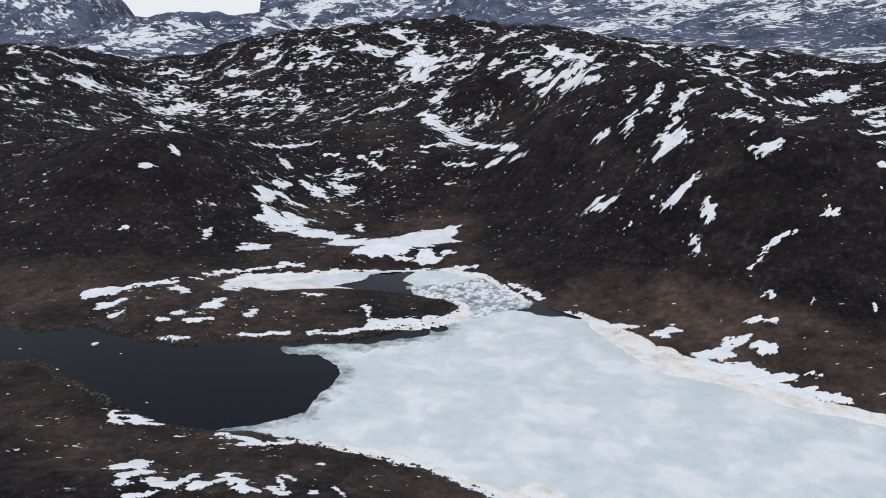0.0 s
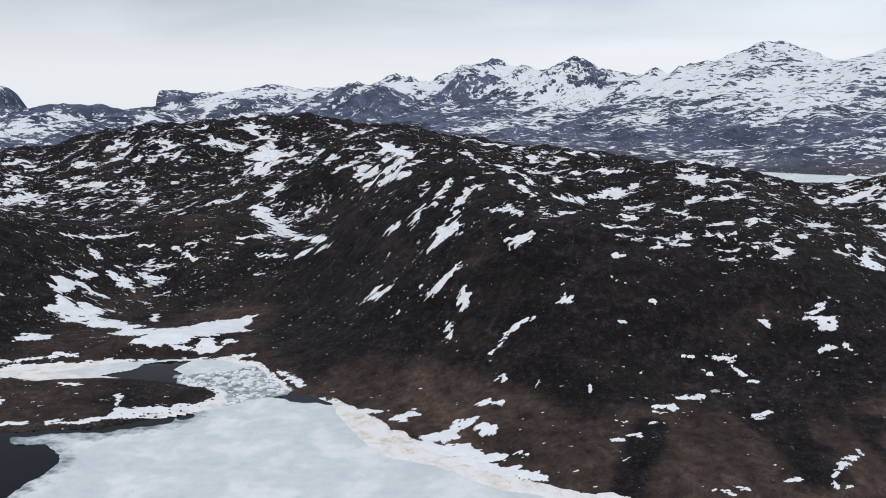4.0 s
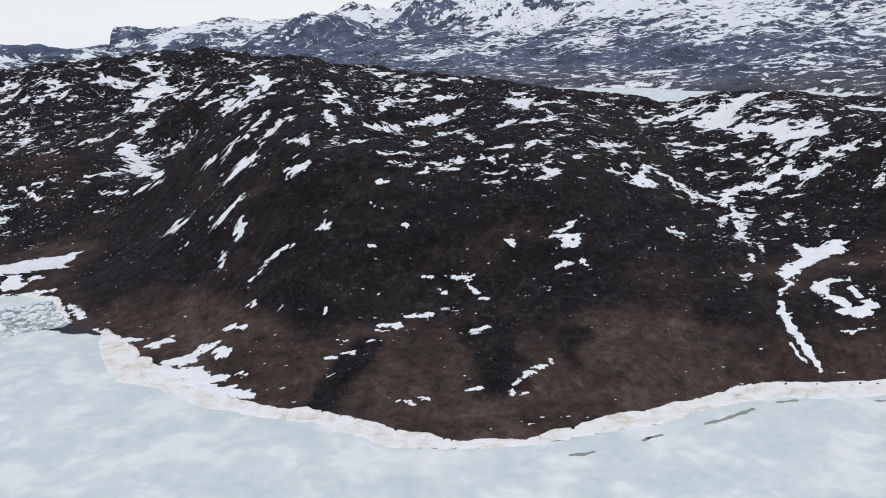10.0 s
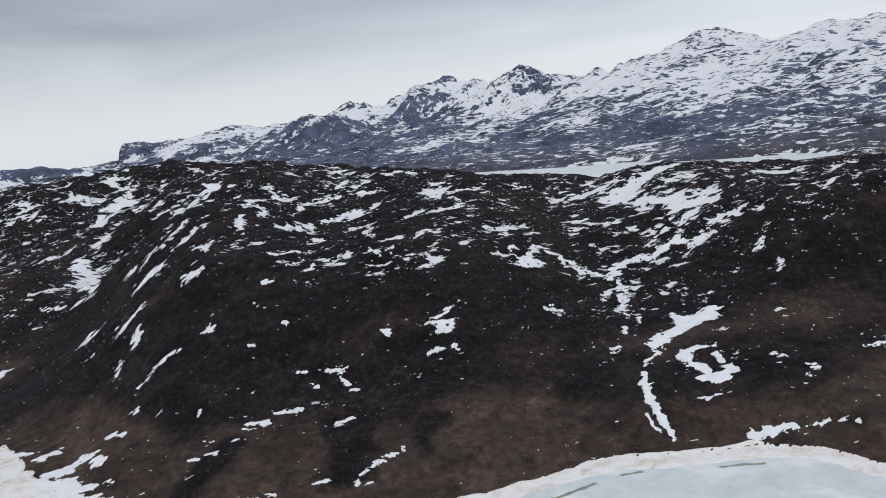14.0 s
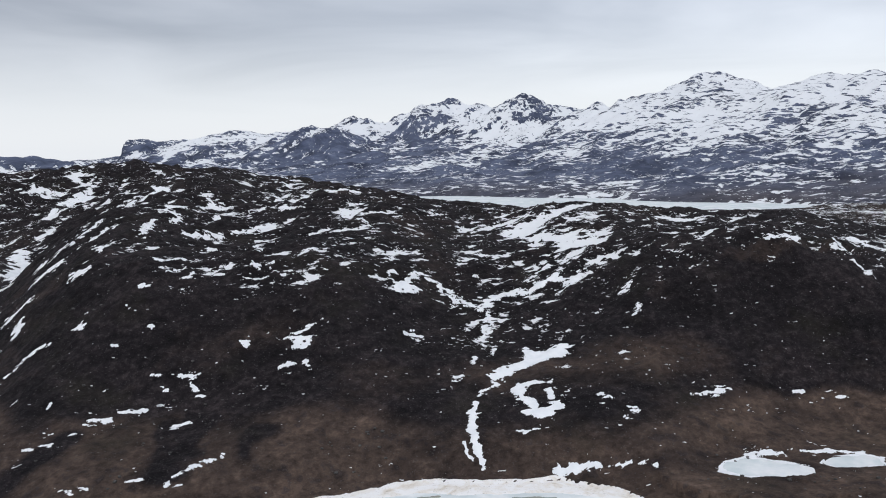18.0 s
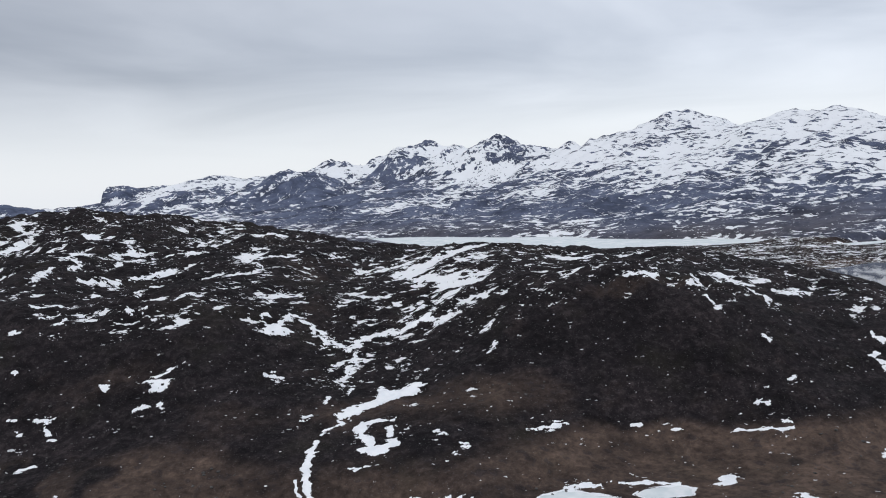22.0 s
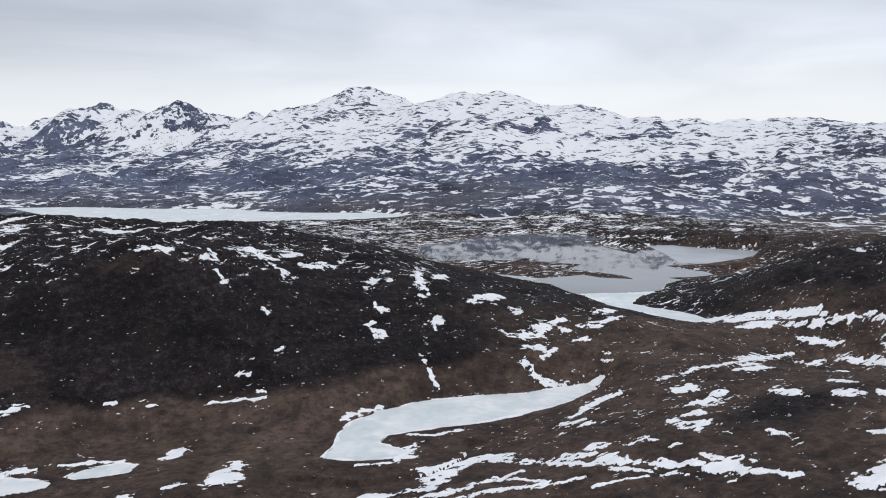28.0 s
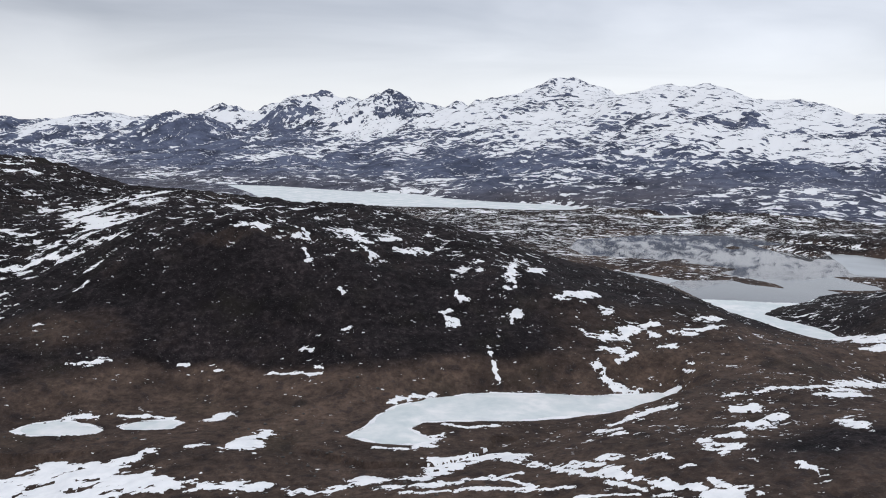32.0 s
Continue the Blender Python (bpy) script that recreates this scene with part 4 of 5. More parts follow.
SNOW_LINES["plain"] += [[(835, 364, 3.1), (841, 365, 2.8)],
    [(850, 387, 3.3), (846, 394, 1.6)],
    [(786, 422, 3.0), (789, 429, 5.7), (784, 438, 5.5)],
    [(879, 392, 3.7), (891, 402, 2.5), (891, 414, 4.6), (899, 434, 4.7), (910, 462, 1.9)],
    [(916, 436, 4.3), (930, 448, 4.4)],
    [(882, 370, 4.0), (888, 370, 2.3)],
    [(881, 365, 1.7), (880, 361, 1.2)],
    [(856, 332, 1.6), (858, 327, 1.1), (858, 322, 1.9), (859, 315, 1.8)]]
SNOW_LINES["plain"] += [[(928, 344, 2.7), (937, 339, 4.9), (953, 346, 6.2), (967, 357, 5.4), (986, 363, 3.5)],
    [(933, 326, 2.2), (946, 326, 4.0)],
    [(940, 316, 1.5), (947, 319, 2.1), (955, 322, 1.9)],
    [(927, 312, 1.8), (927, 307, 2.3), (928, 302, 2.9), (938, 297, 4.6), (949, 294, 3.4), (963, 290, 6.1)],
    [(897, 212, 3.1), (911, 219, 4.2), (924, 223, 3.2), (937, 224, 2.2)],
    [(886, 206, 3.0), (892, 198, 4.0)],
    [(883, 191, 1.9), (890, 190, 2.9)],
    [(979, 331, 4.0), (984, 328, 4.9)]]
SNOW_LINES["plain"] += [[(1003, 346, 4.1), (1019, 350, 6.9), (1030, 353, 5.6)],
    [(1030, 373, 5.7), (1046, 380, 4.4)],
    [(985, 304, 1.0), (987, 300, 1.6)],
    [(981, 301, 0.9), (984, 293, 1.4)],
    [(978, 348, 3.6), (982, 349, 3.6)],
    [(955, 378, 4.1), (960, 378, 4.0)],
    [(922, 388, 4.2), (936, 394, 6.9), (955, 410, 5.7)],
    [(960, 201, 5.3), (970, 198, 8.0), (978, 197, 4.3)]]
SNOW_LINES["plain"] += [[(944, 167, 2.9), (955, 166, 5.7), (972, 174, 3.0)],
    [(916, 151, 3.3), (915, 142, 4.1), (916, 136, 3.8), (928, 143, 2.3)],
    [(924, 154, 2.5), (934, 152, 3.0)],
    [(1018, 209, 4.6), (1027, 207, 8.0), (1044, 211, 4.7)],
    [(1037, 222, 3.6), (1048, 227, 4.8)],
    [(992, 159, 3.1), (993, 149, 5.1), (992, 142, 4.0)],
    [(1007, 124, 3.9), (1010, 121, 4.9)],
    [(1030, 151, 2.1), (1029, 140, 2.1)]]
SNOW_LINES["plain"] += [[(938, 109, 1.2), (937, 103, 3.1), (938, 97, 2.0)],
    [(974, 78, 2.2), (978, 75, 2.0)],
    [(883, 141, 2.6), (888, 141, 4.4)],
    [(893, 125, 2.0), (896, 124, 1.4)],
    [(1119, 246, 3.5), (1135, 245, 1.7)],
    [(966, 222, 2.2), (988, 226, 2.3), (1007, 221, 2.9), (1043, 235, 3.0), (1087, 257, 3.9), (1125, 266, 2.8)],
    [(693, 220, 2.9), (700, 225, 6.1), (708, 237, 7.0), (716, 251, 3.2)],
    [(683, 273, 4.5), (690, 280, 3.7)]]
SNOW_LINES["plain"] += [[(675, 224, 2.5), (681, 226, 2.8)],
    [(632, 284, 1.7), (646, 284, 2.1), (661, 279, 1.4)],
    [(606, 286, 3.7), (615, 284, 2.1), (622, 286, 1.2)],
    [(619, 211, 11.2), (633, 200, 12.1), (648, 195, 10.3), (663, 186, 8.1), (672, 179, 3.5)],
    [(639, 210, 4.2), (650, 217, 5.1), (654, 221, 2.9)],
    [(668, 181, 3.0), (682, 179, 2.9), (698, 177, 3.9), (709, 175, 4.5)],
    [(724, 165, 3.6), (744, 165, 3.8), (755, 173, 6.1), (771, 173, 4.4), (786, 171, 4.4), (801, 184, 7.2), (819, 196, 8.1), (830, 194, 7.5), (837, 173, 5.1), (844, 160, 2.5)],
    [(761, 163, 2.1), (778, 159, 2.5), (793, 155, 2.2), (812, 155, 2.2), (828, 155, 1.7)]]
SNOW_LINES["plain"] += [[(772, 152, 1.4), (791, 147, 1.3), (810, 141, 2.1), (831, 127, 1.9), (845, 124, 1.1)],
    [(815, 159, 1.3), (825, 139, 1.6), (827, 131, 1.0)],
    [(850, 155, 5.3), (861, 147, 4.0), (870, 152, 4.1), (875, 159, 2.0)],
    [(861, 136, 4.7), (871, 121, 4.2), (881, 110, 4.5), (889, 98, 4.5), (898, 90, 7.0), (904, 91, 3.4)],
    [(897, 108, 2.6), (899, 100, 2.6)],
    [(843, 159, 2.5), (850, 142, 3.3), (859, 125, 1.4), (868, 111, 1.7), (877, 99, 1.9)],
    [(896, 83, 2.4), (907, 76, 2.6), (912, 69, 1.8)],
    [(838, 113, 1.1), (850, 113, 1.2), (864, 108, 1.1)]]
SNOW_LINES["plain"] += [[(803, 229, 3.7), (793, 220, 5.8), (785, 216, 2.9)],
    [(783, 289, 1.9), (791, 294, 2.3), (806, 301, 2.0), (817, 304, 1.2)],
    [(811, 249, 2.1), (822, 240, 2.0), (839, 243, 2.1)],
    [(768, 217, 1.3), (784, 213, 1.4)],
    [(1154, 385, 9.6), (1151, 341, 12.2), (1165, 322, 9.6), (1180, 298, 8.1)],
    [(1134, 320, 8.8), (1156, 305, 8.1), (1172, 284, 5.2)],
    [(1148, 279, 3.1), (1153, 268, 3.4), (1158, 258, 3.2)],
    [(732, 428, 3.1), (740, 432, 4.2)]]
SNOW_LINES["plain"] += [[(773, 475, 8.7), (779, 463, 7.1), (782, 442, 4.7)],
    [(695, 442, 5.7), (705, 438, 5.4)],
    [(819, 451, 7.1), (833, 457, 2.7)],
    [(583, 204, 12.0), (597, 203, 11.5), (609, 193, 9.0), (624, 183, 7.0), (640, 176, 6.0)]]
SNOW_LINES["plain"] += [[(1146, 236, 5.9), (1149, 225, 6.0), (1150, 207, 4.9), (1148, 198, 3.2)],
    [(1150, 204, 2.7), (1142, 183, 7.4), (1129, 159, 9.0)],
    [(1057, 122, 9.3), (1053, 110, 17.0), (1052, 100, 18.0)],
    [(1014, 89, 3.8), (1013, 82, 3.1), (1009, 75, 4.6), (1005, 68, 5.3)],
    [(1003, 121, 4.5), (1008, 120, 5.4)],
    [(1021, 108, 5.2), (1023, 107, 5.2)],
    [(973, 79, 2.9), (975, 73, 1.2)],
    [(1170, 218, 3.1), (1169, 202, 6.7), (1171, 190, 7.5)]]
SNOW_LINES["plain"] += [[(1152, 268, 4.3), (1157, 259, 4.3), (1165, 253, 2.7)],
    [(1199, 243, 3.8), (1206, 234, 3.7), (1212, 221, 7.2)],
    [(1195, 254, 4.0), (1200, 244, 3.6)],
    [(1180, 278, 4.4), (1191, 267, 4.3), (1199, 258, 2.5)],
    [(1218, 242, 4.0), (1231, 236, 4.5)],
    [(1181, 228, 2.0), (1187, 214, 4.1), (1191, 205, 2.4)],
    [(1199, 221, 2.0), (1201, 213, 3.5)],
    [(930, 55, 1.6), (942, 53, 2.1), (953, 52, 3.0)]]
SNOW_LINES["plain"] += [[(921, 46, 2.5), (931, 45, 5.9), (944, 44, 6.2), (951, 45, 6.6)],
    [(959, 51, 2.1), (964, 47, 2.1), (972, 43, 2.8)],
    [(961, 52, 3.5), (961, 50, 3.0)],
    [(975, 51, 1.7), (978, 48, 2.2)],
    [(959, 39, 1.5), (963, 36, 1.4)],
    [(939, 33, 1.3), (945, 29, 3.4), (951, 27, 2.9)],
    [(926, 40, 1.1), (935, 36, 0.9)],
    [(1027, 144, 6.3), (1028, 137, 2.4)]]
SNOW_LINES["plain"] += [[(1067, 179, 3.8), (1073, 178, 4.1)],
    [(1124, 244, 3.8), (1127, 242, 4.2)]]
SNOW_LINES["shore"] = [[(129, 413, 4.7), (136, 417, 4.4)],
    [(145, 383, 6.3), (162, 389, 4.4), (177, 374, 3.6)],
    [(142, 374, 8.1), (167, 358, 4.8), (185, 350, 1.8)],
    [(154, 355, 5.4), (184, 336, 4.2), (191, 329, 2.6)],
    [(171, 402, 2.0), (182, 396, 2.1)],
    [(-52, 428, 1.3), (-40, 428, 1.2), (-27, 433, 3.3), (-10, 438, 3.3), (12, 443, 3.4), (27, 455, 2.3)],
    [(-26, 451, 0.8), (-24, 440, 0.8)],
    [(60, 507, 1.4), (69, 489, 2.9), (75, 477, 2.1)]]
SNOW_LINES["shore"] += [[(87, 456, 1.6), (97, 444, 2.0)],
    [(83, 416, 2.3), (97, 427, 3.4), (109, 422, 1.4)],
    [(93, 434, 2.7), (113, 428, 3.0), (124, 425, 1.0)],
    [(503, 291, 2.8), (513, 291, 2.9), (524, 288, 1.2), (538, 284, 0.9), (549, 277, 0.9)],
    [(505, 295, 0.9), (503, 293, 1.1)]]
SNOW_LINES["flat"] = [[(-188, 492, 14.4), (-180, 493, 12.3), (-174, 504, 5.0), (-163, 510, 4.0), (-148, 515, 3.8), (-140, 518, 3.4)],
    [(-181, 473, 4.4), (-173, 474, 3.7), (-169, 480, 3.2)],
    [(-116, 496, 6.5), (-111, 509, 8.9), (-103, 528, 13.8), (-90, 532, 9.1), (-76, 535, 7.8), (-62, 542, 7.6), (-55, 544, 5.4)],
    [(-133, 529, 3.2), (-123, 538, 2.8), (-111, 543, 2.4), (-99, 546, 2.2), (-87, 549, 2.2)],
    [(-55, 543, 2.1), (-40, 542, 1.8), (-22, 541, 1.7), (-7, 541, 1.8), (12, 542, 1.8), (27, 541, 2.0), (42, 538, 2.8)],
    [(-145, 500, 4.5), (-135, 489, 4.3)],
    [(-119, 464, 4.3), (-116, 470, 6.3), (-113, 476, 4.6)],
    [(-141, 449, 3.3), (-136, 448, 3.1)]]
SNOW_LINES["flat"] += [[(-133, 455, 4.5), (-131, 457, 4.6)],
    [(-125, 446, 2.5), (-119, 447, 3.1), (-112, 449, 2.4)],
    [(-92, 455, 3.9), (-90, 461, 3.6)],
    [(-169, 461, 3.8), (-165, 463, 2.9)],
    [(-28, 433, 2.6), (-22, 438, 4.6), (-12, 441, 4.8), (-3, 443, 4.8), (7, 445, 5.7), (16, 449, 5.6)],
    [(-29, 463, 2.4), (-26, 460, 2.0), (-25, 449, 1.3), (-23, 444, 1.5)],
    [(-94, 430, 2.5), (-85, 429, 2.6), (-77, 430, 2.6), (-68, 430, 2.6)],
    [(-56, 431, 2.6), (-52, 432, 2.6)]]
SNOW_LINES["flat"] += [[(-135, 429, 2.0), (-127, 426, 3.2), (-121, 427, 3.3)],
    [(-64, 483, 2.1), (-54, 481, 1.7)]]
SNOW_LINES["bank"] = [[(-131, 340, 2.5), (-124, 336, 3.2), (-116, 332, 3.9), (-110, 329, 3.4)],
    [(-128, 332, 1.9), (-124, 329, 1.8)],
    [(-81, 318, 2.0), (-74, 313, 2.7), (-66, 309, 3.5), (-60, 306, 4.2), (-58, 308, 3.2), (-51, 310, 1.2)],
    [(-36, 309, 1.4), (-27, 308, 1.8), (-17, 304, 1.8), (-8, 297, 2.1), (0, 292, 2.1), (8, 284, 2.7), (15, 280, 2.6)],
    [(21, 272, 1.8), (29, 265, 2.0), (37, 259, 2.5), (44, 253, 2.5)],
    [(-108, 282, 4.2), (-104, 283, 4.8), (-99, 286, 2.3)],
    [(-103, 268, 3.4), (-102, 274, 3.3), (-100, 277, 3.6)],
    [(-92, 268, 3.7), (-87, 267, 4.6), (-82, 270, 2.8), (-80, 273, 2.6)]]
SNOW_LINES["bank"] += [[(-79, 263, 2.5), (-75, 266, 3.1), (-70, 268, 2.9)],
    [(-69, 277, 1.7), (-64, 267, 3.9), (-59, 263, 4.3), (-55, 261, 2.4), (-51, 260, 1.6)],
    [(-53, 266, 1.5), (-49, 262, 1.9), (-45, 260, 1.5)],
    [(-50, 275, 0.9), (-46, 263, 0.9)],
    [(-49, 278, 1.5), (-44, 274, 1.2)],
    [(-97, 253, 2.6), (-94, 256, 2.4), (-89, 258, 2.0)],
    [(-81, 247, 1.8), (-77, 250, 1.5)],
    [(-71, 246, 2.2), (-65, 245, 3.1), (-58, 243, 2.2)]]
SNOW_LINES["bank"] += [[(-29, 267, 1.2), (-25, 260, 1.2)],
    [(-24, 244, 2.9), (-20, 247, 3.1), (-17, 243, 2.0)],
    [(-7, 250, 1.1), (-5, 252, 1.3)],
    [(-37, 262, 1.6), (-35, 262, 1.6)],
    [(-37, 289, 1.0), (-35, 289, 1.0)],
    [(-98, 317, 1.3), (-95, 316, 1.2)]]
SNOW_LINES["valley"] = [[(-36, 581, 7.3), (-19, 575, 16.9), (0, 590, 19.7), (16, 614, 17.9), (33, 634, 10.0), (44, 636, 4.9)],
    [(8, 560, 5.2), (16, 552, 3.6), (24, 559, 3.9)],
    [(-38, 563, 4.2), (-22, 558, 2.3), (-3, 554, 1.6), (12, 552, 1.8)],
    [(-73, 627, 10.5), (-59, 614, 10.3), (-44, 589, 7.4), (-37, 593, 7.5)],
    [(-113, 757, 3.6), (-108, 749, 3.5)],
    [(-112, 719, 3.9), (-116, 703, 4.4), (-117, 684, 3.6), (-116, 665, 6.1), (-109, 656, 8.9), (-102, 648, 8.0), (-93, 637, 12.1), (-80, 631, 8.0)],
    [(-117, 645, 3.3), (-108, 639, 4.7), (-101, 630, 5.7)],
    [(-90, 728, 4.4), (-81, 728, 4.9), (-72, 730, 3.7)]]
SNOW_LINES["valley"] += [[(-82, 718, 3.4), (-71, 716, 2.7)],
    [(-109, 697, 3.2), (-99, 690, 3.1), (-88, 689, 2.9)],
    [(-100, 664, 4.4), (-86, 658, 4.7)],
    [(-42, 651, 3.1), (-39, 632, 1.8)],
    [(-139, 763, 2.6), (-121, 779, 3.0), (-99, 799, 3.1), (-83, 799, 1.8)],
    [(-79, 781, 1.5), (-66, 778, 1.5)],
    [(-47, 772, 2.0), (-34, 759, 1.8), (-24, 748, 2.0)],
    [(-35, 771, 2.3), (-27, 770, 2.7)]]
SNOW_LINES["valley"] += [[(-204, 650, 2.5), (-198, 651, 3.1)],
    [(-189, 682, 2.7), (-183, 672, 2.5)],
    [(11, 776, 1.6), (27, 779, 2.2), (37, 790, 3.2)],
    [(19, 909, 11.0), (31, 893, 9.2), (39, 872, 10.6), (46, 803, 6.5)],
    [(31, 745, 2.3), (41, 740, 2.8)],
    [(70, 717, 5.1), (77, 718, 5.2)],
    [(81, 734, 3.5), (90, 722, 6.1)],
    [(-114, 586, 9.2), (-109, 588, 7.5)]]
SNOW_LINES["valley"] += [[(-88, 554, 2.3), (-74, 549, 2.0)],
    [(-204, 587, 2.0), (-201, 589, 1.9)],
    [(-148, 592, 2.2), (-147, 602, 2.4), (-145, 607, 1.9)]]

SNOW_LABELS = {
    "hill": ("snow_patch", "ragged white patch of old snow on the dark hillside"),
    "stream": ("snow_filled_stream", "snow-filled stream bed winding down through brown heath"),
    "gully": ("snow_gully", "branching white snow in the steep dark gully"),
    "shore": ("snow_bank", "white snow bank lying above the frozen lake shore"),
    "valley": ("valley_snow", "broad patch of snow on the dark valley floor"),
    "flat": ("snow_flat", "flat patch of snow on the low brown peninsula"),
    "bank": ("snow_slope", "broken snow on the dark slope above the open water"),
    "plain": ("plain_snow", "white snow lying in a hollow of the brown heath"),
}
# ponds: an ice sheet in a rim of snow
for pond, level, rim in ((POND_TWIN_A, 7.1, 1.6), (POND_TWIN_B, 7.3, 1.4), (POND_LONG, 8.1, 2.2)):
    base = new("frozen_pond")
    cx, cy = np.mean(np.array(pond), 0)
    base.location = (cx, cy, level)
    bpy.context.view_layer.update()
    tagged(base, "small frozen pond with a snowy rim in brown heath", "frozen pond", "frozen ponds on the heath")
    inner = sheet("ice_sheet", pond, level, 1.5, MAT_ICE, margin=1, attributes={"rot": lambda x, y: 0 * x})
    edge_of = lambda x, y, q=pond: -(outline_distance(x, y, q, 1e4) + 1.2 + 6.0 * fbm(x, y, 22, 3, 17))
    outer = sheet("snow_rim", pond, level + 0.22, 0.9, MAT_SNOW, margin=rim, ragged=5.0, wave=15, thick=0.9, keep=edge_of)
    for ob in (inner, outer):
        ob.parent = base
        ob.matrix_parent_inverse = base.matrix_world.inverted()

RAGGED = {"shore": 0.55, "hill": 0.8, "gully": 0.95, "stream": 0.4, "bank": 0.6, "flat": 0.6, "valley": 0.7, "plain": 0.6}
LEAN = {"valley": 1.0, "flat": 0.75, "bank": 0.85, "hill": 0.70, "gully": 0.75, "stream": 1.0, "plain": 1.0}
for kind_of_snow, strokes in SNOW_LINES.items():
    thing_name, thing_label = SNOW_LABELS[kind_of_snow]
    for one in strokes:
        lean = LEAN.get(kind_of_snow, 1.0)
        drift(thing_name, [(x, y, lean * w) for x, y, w in one], thing_label, RAGGED.get(kind_of_snow, 0.6),
              kind_of_snow == "plain" and max(q[2] for q in one) > 3.5)


# ---------------------------------------------------------------- the ice foot along the shore
def belt_material():
    mat, nodes, links, bsdf = material("stained_shore_ice")
    pos = place(nodes, links)
    n = noise_node(nodes, links, pos, 0.10, 6, 0.65, 0.6)
    fine = noise_node(nodes, links, pos, 0.7, 4, 0.6)
    base = ramp_node(nodes, links, n, [(0.30, (0.62, 0.55, 0.46)), (0.42, (0.80, 0.76, 0.70)), (0.54, (0.88, 0.87, 0.86))])
    # tide cracks run along the shore
    along = math_node(nodes, links, "MULTIPLY", attribute(nodes, "inward"), 0.55)
    wob = math_node(nodes, links, "ADD", along, math_node(nodes, links, "MULTIPLY", n, 3.0))
    saw = math_node(nodes, links, "FRACT", wob, 0.0)
    line = math_node(nodes, links, "MULTIPLY", math_node(nodes, links, "SUBTRACT", 0.10, saw), 14.0, True)
    gate = math_node(nodes, links, "MULTIPLY", math_node(nodes, links, "SUBTRACT", fine, 0.53), 9.0, True)
    crack = math_node(nodes, links, "MULTIPLY", line, gate)
    links.new(mix_node(nodes, links, crack, base, (0.20, 0.165, 0.12)), bsdf.inputs["Base Color"])
    bsdf.inputs["Roughness"].default_value = 0.75
    bump(nodes, links, bsdf, math_node(nodes, links, "SUBTRACT", fine, crack), 0.5, 0.7)
    return mat


MAT_BELT = belt_material()


def belt(name, where, label):
    """Hummocky ice grounded along the lake's edge, as wide as where(x, y) says."""
    pts = np.array(LAKE, float)
    lo, hi = pts.min(0) - 8, pts.max(0) + 8
    step = 1.6
    gx, gy = np.meshgrid(np.arange(lo[0], hi[0], step), np.arange(lo[1], hi[1], step))
    d = outline_distance(gx, gy, LAKE, 1e4) + 2.2 * fbm(gx, gy, 16, 2, 5)
    wide = where(gx, gy) * (1 + 0.5 * fbm(gx, gy, 60, 3, 91))
    edge = np.maximum(-(d + wide), d - 2.2 - 2.0 * fbm(gx, gy, 13, 3, 93)) + 0.6 * fbm(gx, gy, 5, 2, 95)
    edge = np.where(wide < 1.0, 9.0, edge)
    z = np.where(d < 0.5, 0.12, land(gx, gy)) + np.clip(-edge * 0.35, -0.9, 0.35) + 0.16 * fbm(gx, gy, 4, 3, 97)
    ok = edge < 1.8
    ids = np.full(gx.shape, -1)
    ids[ok] = np.arange(ok.sum())
    a, b, c, e = ids[:-1, :-1], ids[:-1, 1:], ids[1:, 1:], ids[1:, :-1]
    quad = (a >= 0) & (b >= 0) & (c >= 0) & (e >= 0)
    ob = mesh_object(name, np.stack([gx[ok], gy[ok], z[ok]], -1), np.stack([a[quad], b[quad], c[quad], e[quad]], -1), MAT_BELT, {"inward": d[ok]})
    return tagged(ob, label, "shore ice", kind="structure")


def shore_width(x, y):
    w = 15.0 * smooth(92, 112, x + 0.35 * (460 - y)) * smooth(250, 268, y + 0.12 * np.maximum(x - 450, 0) * 1.0)
    w = w * (0.75 + 0.5 * smooth(190, 130, x))
    w = np.maximum(w, 16 * blob(x, y, 552, 245, 45, 45))
    w = np.maximum(w, 9 * blob(x, y, 8, 446, 26, 10) + 7 * blob(x, y, 24, 462, 14, 20))
    w = np.maximum(w, 2.5 * blob(x, y, 40, 480, 34, 26) + 2.5 * blob(x, y, 30, 520, 30, 22))
    w = np.maximum(w, 14 * blob(x, y, -96, 522, 44, 24))
    w = np.maximum(w, 4.5 * smooth(320, 300, y) * smooth(-90, -60, x) * smooth(120, 60, x))
    return w


belt("shore_ice", shore_width, "cream-stained cracked ice belt along the lake shore")

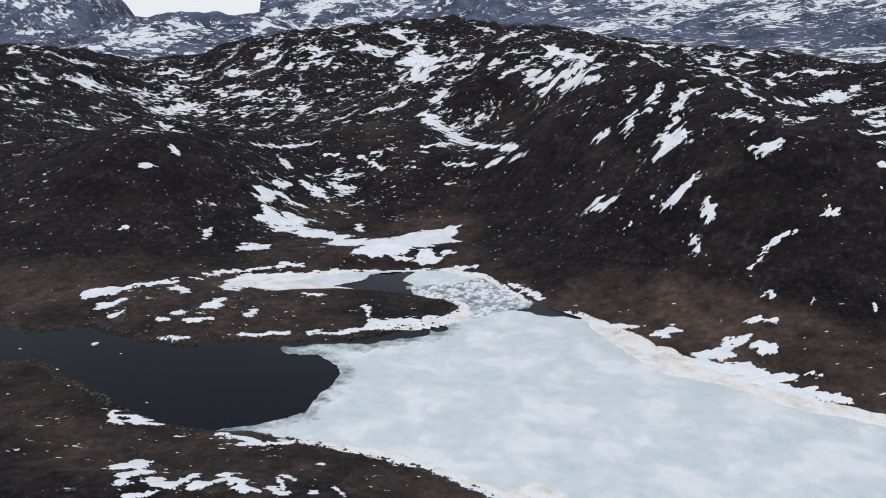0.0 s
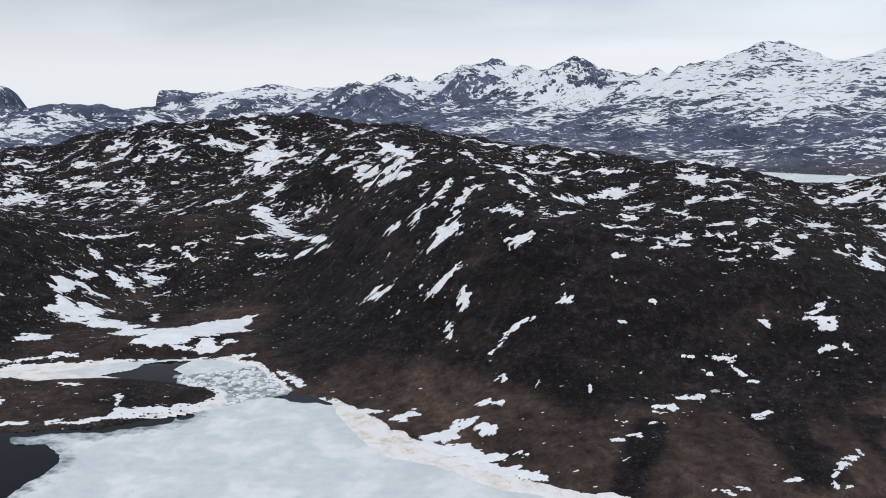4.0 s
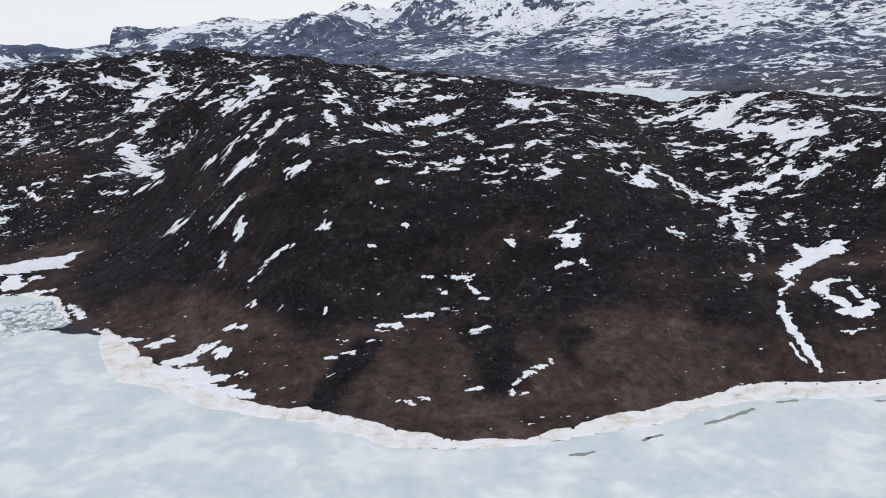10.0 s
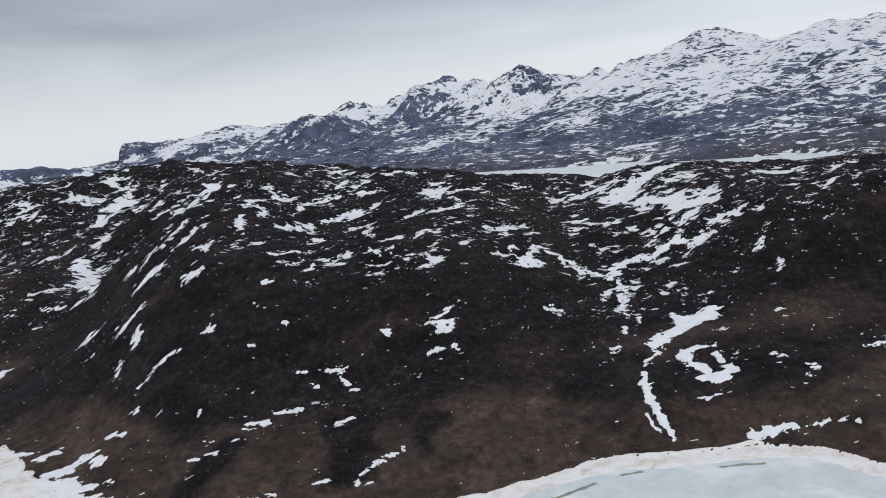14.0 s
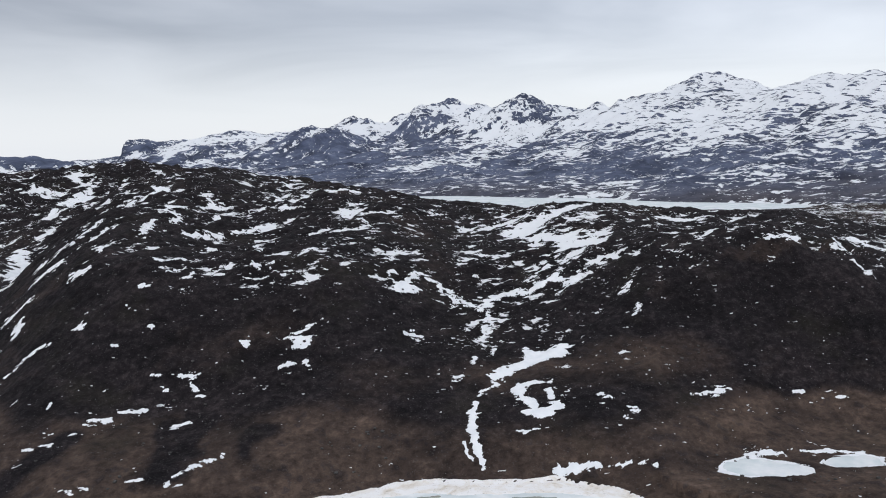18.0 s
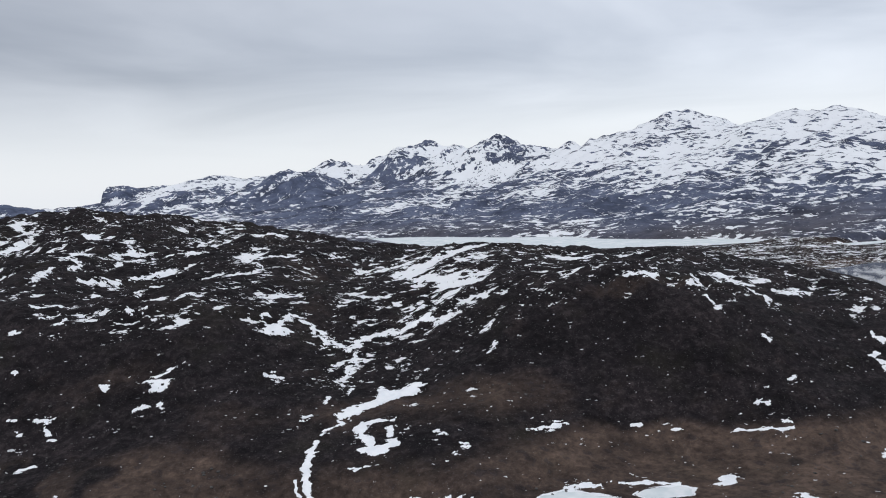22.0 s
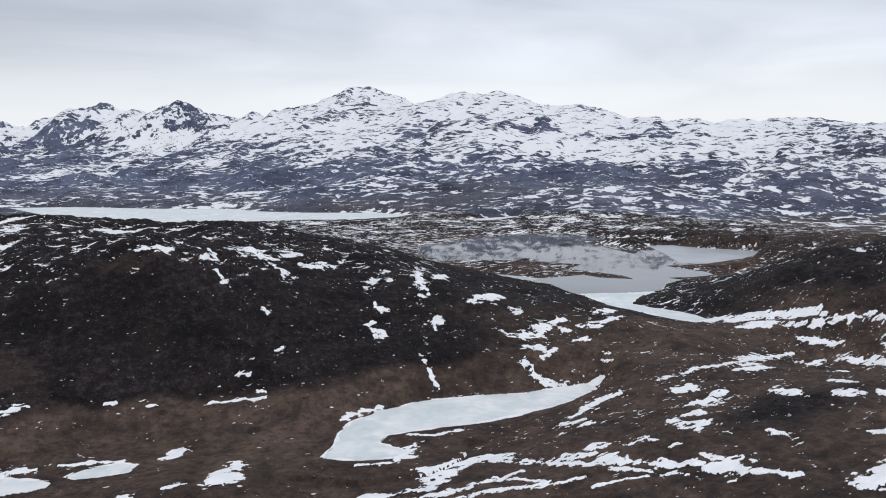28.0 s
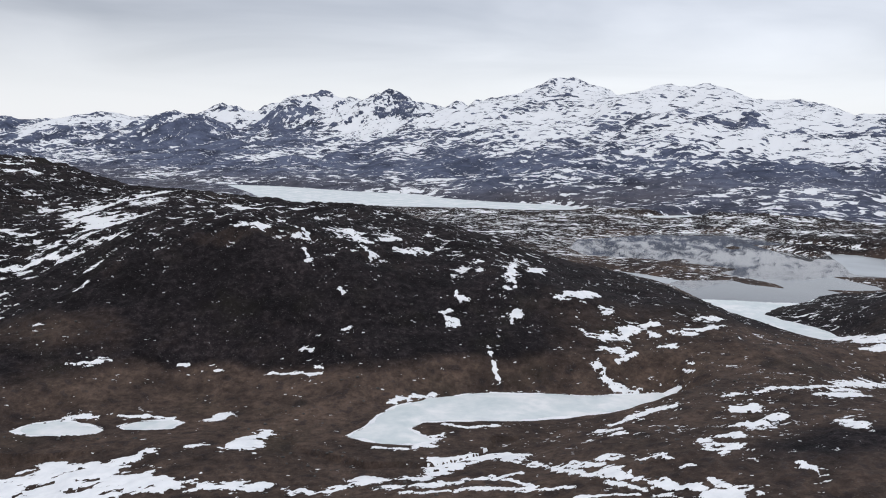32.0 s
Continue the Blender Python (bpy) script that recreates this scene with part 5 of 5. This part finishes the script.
# ---------------------------------------------------------------- melt leads at the belt's inner edge
MAT_LEAD = water_material("green_melt_water", (0.27, 0.28, 0.235), 0.3, 0.2)
for lead in [[(323, 247, 1.2), (328, 247, 1.6), (333, 248, 1.2)], [(358, 255, 1.0), (366, 257, 1.2)], [(389, 263, 1.0), (402, 267, 1.5), (417, 273, 1.2)], [(431, 278, 1.0), (441, 278, 1.2)], [(477, 270, 1.0), (487, 269, 1.6), (496, 267, 1.0)], [(362, 256, 1.0), (357, 254, 1.0)], [(191, 315, 0.7), (199, 314, 0.7)], [(230, 289, 0.6), (242, 281, 0.6)]]:
    k = np.array(lead, float)
    lo, hi = k[:, :2].min(0) - 6, k[:, :2].max(0) + 6
    gx, gy = np.meshgrid(np.arange(lo[0], hi[0], 0.5), np.arange(lo[1], hi[1], 0.5))
    d = stroke_distance(gx, gy, lead) + 0.35 + 1.3 * fbm(gx, gy, 6, 3, 55)
    z = 0.20 + np.clip(-d * 0.5, -0.4, 0.0)
    ok = d < 0.9
    ids = np.full(gx.shape, -1)
    ids[ok] = np.arange(ok.sum())
    a, b, c, e = ids[:-1, :-1], ids[:-1, 1:], ids[1:, 1:], ids[1:, :-1]
    quad = (a >= 0) & (b >= 0) & (c >= 0) & (e >= 0)
    ob = mesh_object("melt_lead", np.stack([gx[ok], gy[ok], z[ok]], -1), np.stack([a[quad], b[quad], c[quad], e[quad]], -1), MAT_LEAD)
    tagged(ob, "narrow dark lead of meltwater in the shore ice", "melt lead", "melt leads along the shore")

# ---------------------------------------------------------------- broken floes in the narrows
brash = sheet("brash_ice", NARROWS, 0.10, 1.2, MAT_ICE, margin=3, ragged=5, wave=12, attributes={"rot": lambda x, y: 0.85 + 0 * x})
tagged(brash, "grey slush with broken floes packed in the narrows", "brash ice")


def floe_mesh(seed):
    r = random.Random(seed)
    bm = bmesh.new()
    n = r.randint(5, 7)
    top, low = [], []
    for i in range(n):
        a = 2 * math.pi * (i + r.uniform(-0.3, 0.3)) / n
        s = r.uniform(0.75, 1.2)
        top.append(bm.verts.new((math.cos(a) * s * 0.93, math.sin(a) * s * 0.70, 0.22 + r.uniform(-0.03, 0.03))))
        low.append(bm.verts.new((math.cos(a) * s, math.sin(a) * s * 0.76, -0.12)))
    bm.faces.new(top)
    for i in range(n):
        bm.faces.new((low[i], low[(i + 1) % n], top[(i + 1) % n], top[i]))
    me = bpy.data.meshes.new("ice_floe")
    bm.to_mesh(me)
    bm.free()
    me.materials.append(MAT_SNOW)
    return me


floe_kinds = [floe_mesh(s) for s in range(8)]
luck = random.Random(21)
count = 0
while count < 298:
    fx, fy = luck.uniform(-2, 72), luck.uniform(448, 524)
    inside = float(outline_distance(np.array([fx]), np.array([fy]), NARROWS, 1e4)[0])
    if inside > 2:
        continue
    ob = new("ice_floe", floe_kinds[luck.randrange(8)])
    size = luck.choice((0.8, 1.0, 1.2, 1.4, 1.7, 2.1, 2.7))
    ob.matrix_world = Matrix.Translation((fx, fy, 0.12)) @ Euler((luck.uniform(-0.1, 0.1), luck.uniform(-0.1, 0.1), luck.uniform(0, 6.28))).to_matrix().to_4x4() @ Matrix.Diagonal((size, size, size, 1))
    ob.parent = brash
    count += 1
for fx, fy, size in ((-168, 424, 2.2), (-175, 392, 0.8), (-150, 410, 0.6), (-120, 352, 0.6), (-205, 420, 0.7)):
    ob = new("drifting_floe", floe_kinds[2])
    ob.matrix_world = pose(fx, fy, -0.2, 0, 0, 30 * size) @ Matrix.Diagonal((size * 1.4, size, size, 1))
    tagged(ob, "small white ice floe drifting on dark open water", "ice floe", "drifting floes")


# ---------------------------------------------------------------- boulders
def rock_mesh(seed):
    r = random.Random(seed)
    bm = bmesh.new()
    bmesh.ops.create_icosphere(bm, subdivisions=1, radius=1.0)
    for v in bm.verts:
        s = r.uniform(0.75, 1.2)
        v.co = Vector((v.co.x * s * 1.1, v.co.y * s * 0.9, v.co.z * s * 0.65 + 0.2))
    verts = np.array([v.co[:] for v in bm.verts])
    bm.faces.ensure_lookup_table()
    faces = np.array([[v.index for v in f.verts] for f in bm.faces])
    bm.free()
    return verts, faces


def rock_material():
    mat, nodes, links, bsdf = material("lichened_boulder")
    pos = place(nodes, links)
    n = noise_node(nodes, links, pos, 0.8, 5, 0.65)
    links.new(ramp_node(nodes, links, n, [(0.35, (0.03, 0.029, 0.029)), (0.55, (0.07, 0.066, 0.063)), (0.7, (0.15, 0.145, 0.14))]), bsdf.inputs["Base Color"])
    bsdf.inputs["Roughness"].default_value = 0.9
    return mat


MAT_ROCK = rock_material()


def boulder_field(name, places, label, lo, hi, seed):
    """Loose stones too many to count, joined."""
    r = np.random.RandomState(seed)
    shapes = [rock_mesh(s) for s in range(6)]
    vs, fs, base = [], [], 0
    xy = np.array(places)
    ground_z = land(xy[:, 0], xy[:, 1])
    for (px, py), pz in zip(xy, ground_z):
        v, f = shapes[r.randint(6)]
        s = lo + (hi - lo) * r.rand() ** 3
        a = r.rand() * 6.28
        c, q = math.cos(a), math.sin(a)
        w = v * s
        vs.append(np.stack([w[:, 0] * c - w[:, 1] * q + px, w[:, 0] * q + w[:, 1] * c + py, w[:, 2] + pz], -1))
        fs.append(f + base)
        base += len(v)
    ob = mesh_object(name, np.concatenate(vs), np.concatenate(fs), MAT_ROCK)
    return tagged(ob, label, "boulders", kind="stuff")


def scatter(n, x0, x1, y0, y1, keep, seed):
    r = np.random.RandomState(seed)
    x, y = r.uniform(x0, x1, n), r.uniform(y0, y1, n)
    m = keep(x, y, r.rand(n))
    return np.stack([x[m], y[m]], -1)


lake_edge = scatter(60000, -320, 100, 240, 480, lambda x, y, u: np.abs(outline_distance(x, y, LAKE, 1e4) - 1.5) < 4.0 * u, 3)
boulder_field("shore_boulders", lake_edge[:1500], "grey boulders strewn along the dark lake shore", 0.3, 1.1, 5)
slope = scatter(30000, -150, 1250, 120, 700, lambda x, y, u: (land(x, y) > 3) & (fbm(x, y, 70, 3, 83) > 0.12 + 0.3 * u), 9)
boulder_field("hill_boulders", slope[:2600], "scattered grey boulders on the heath slopes", 0.25, 1.3, 6)
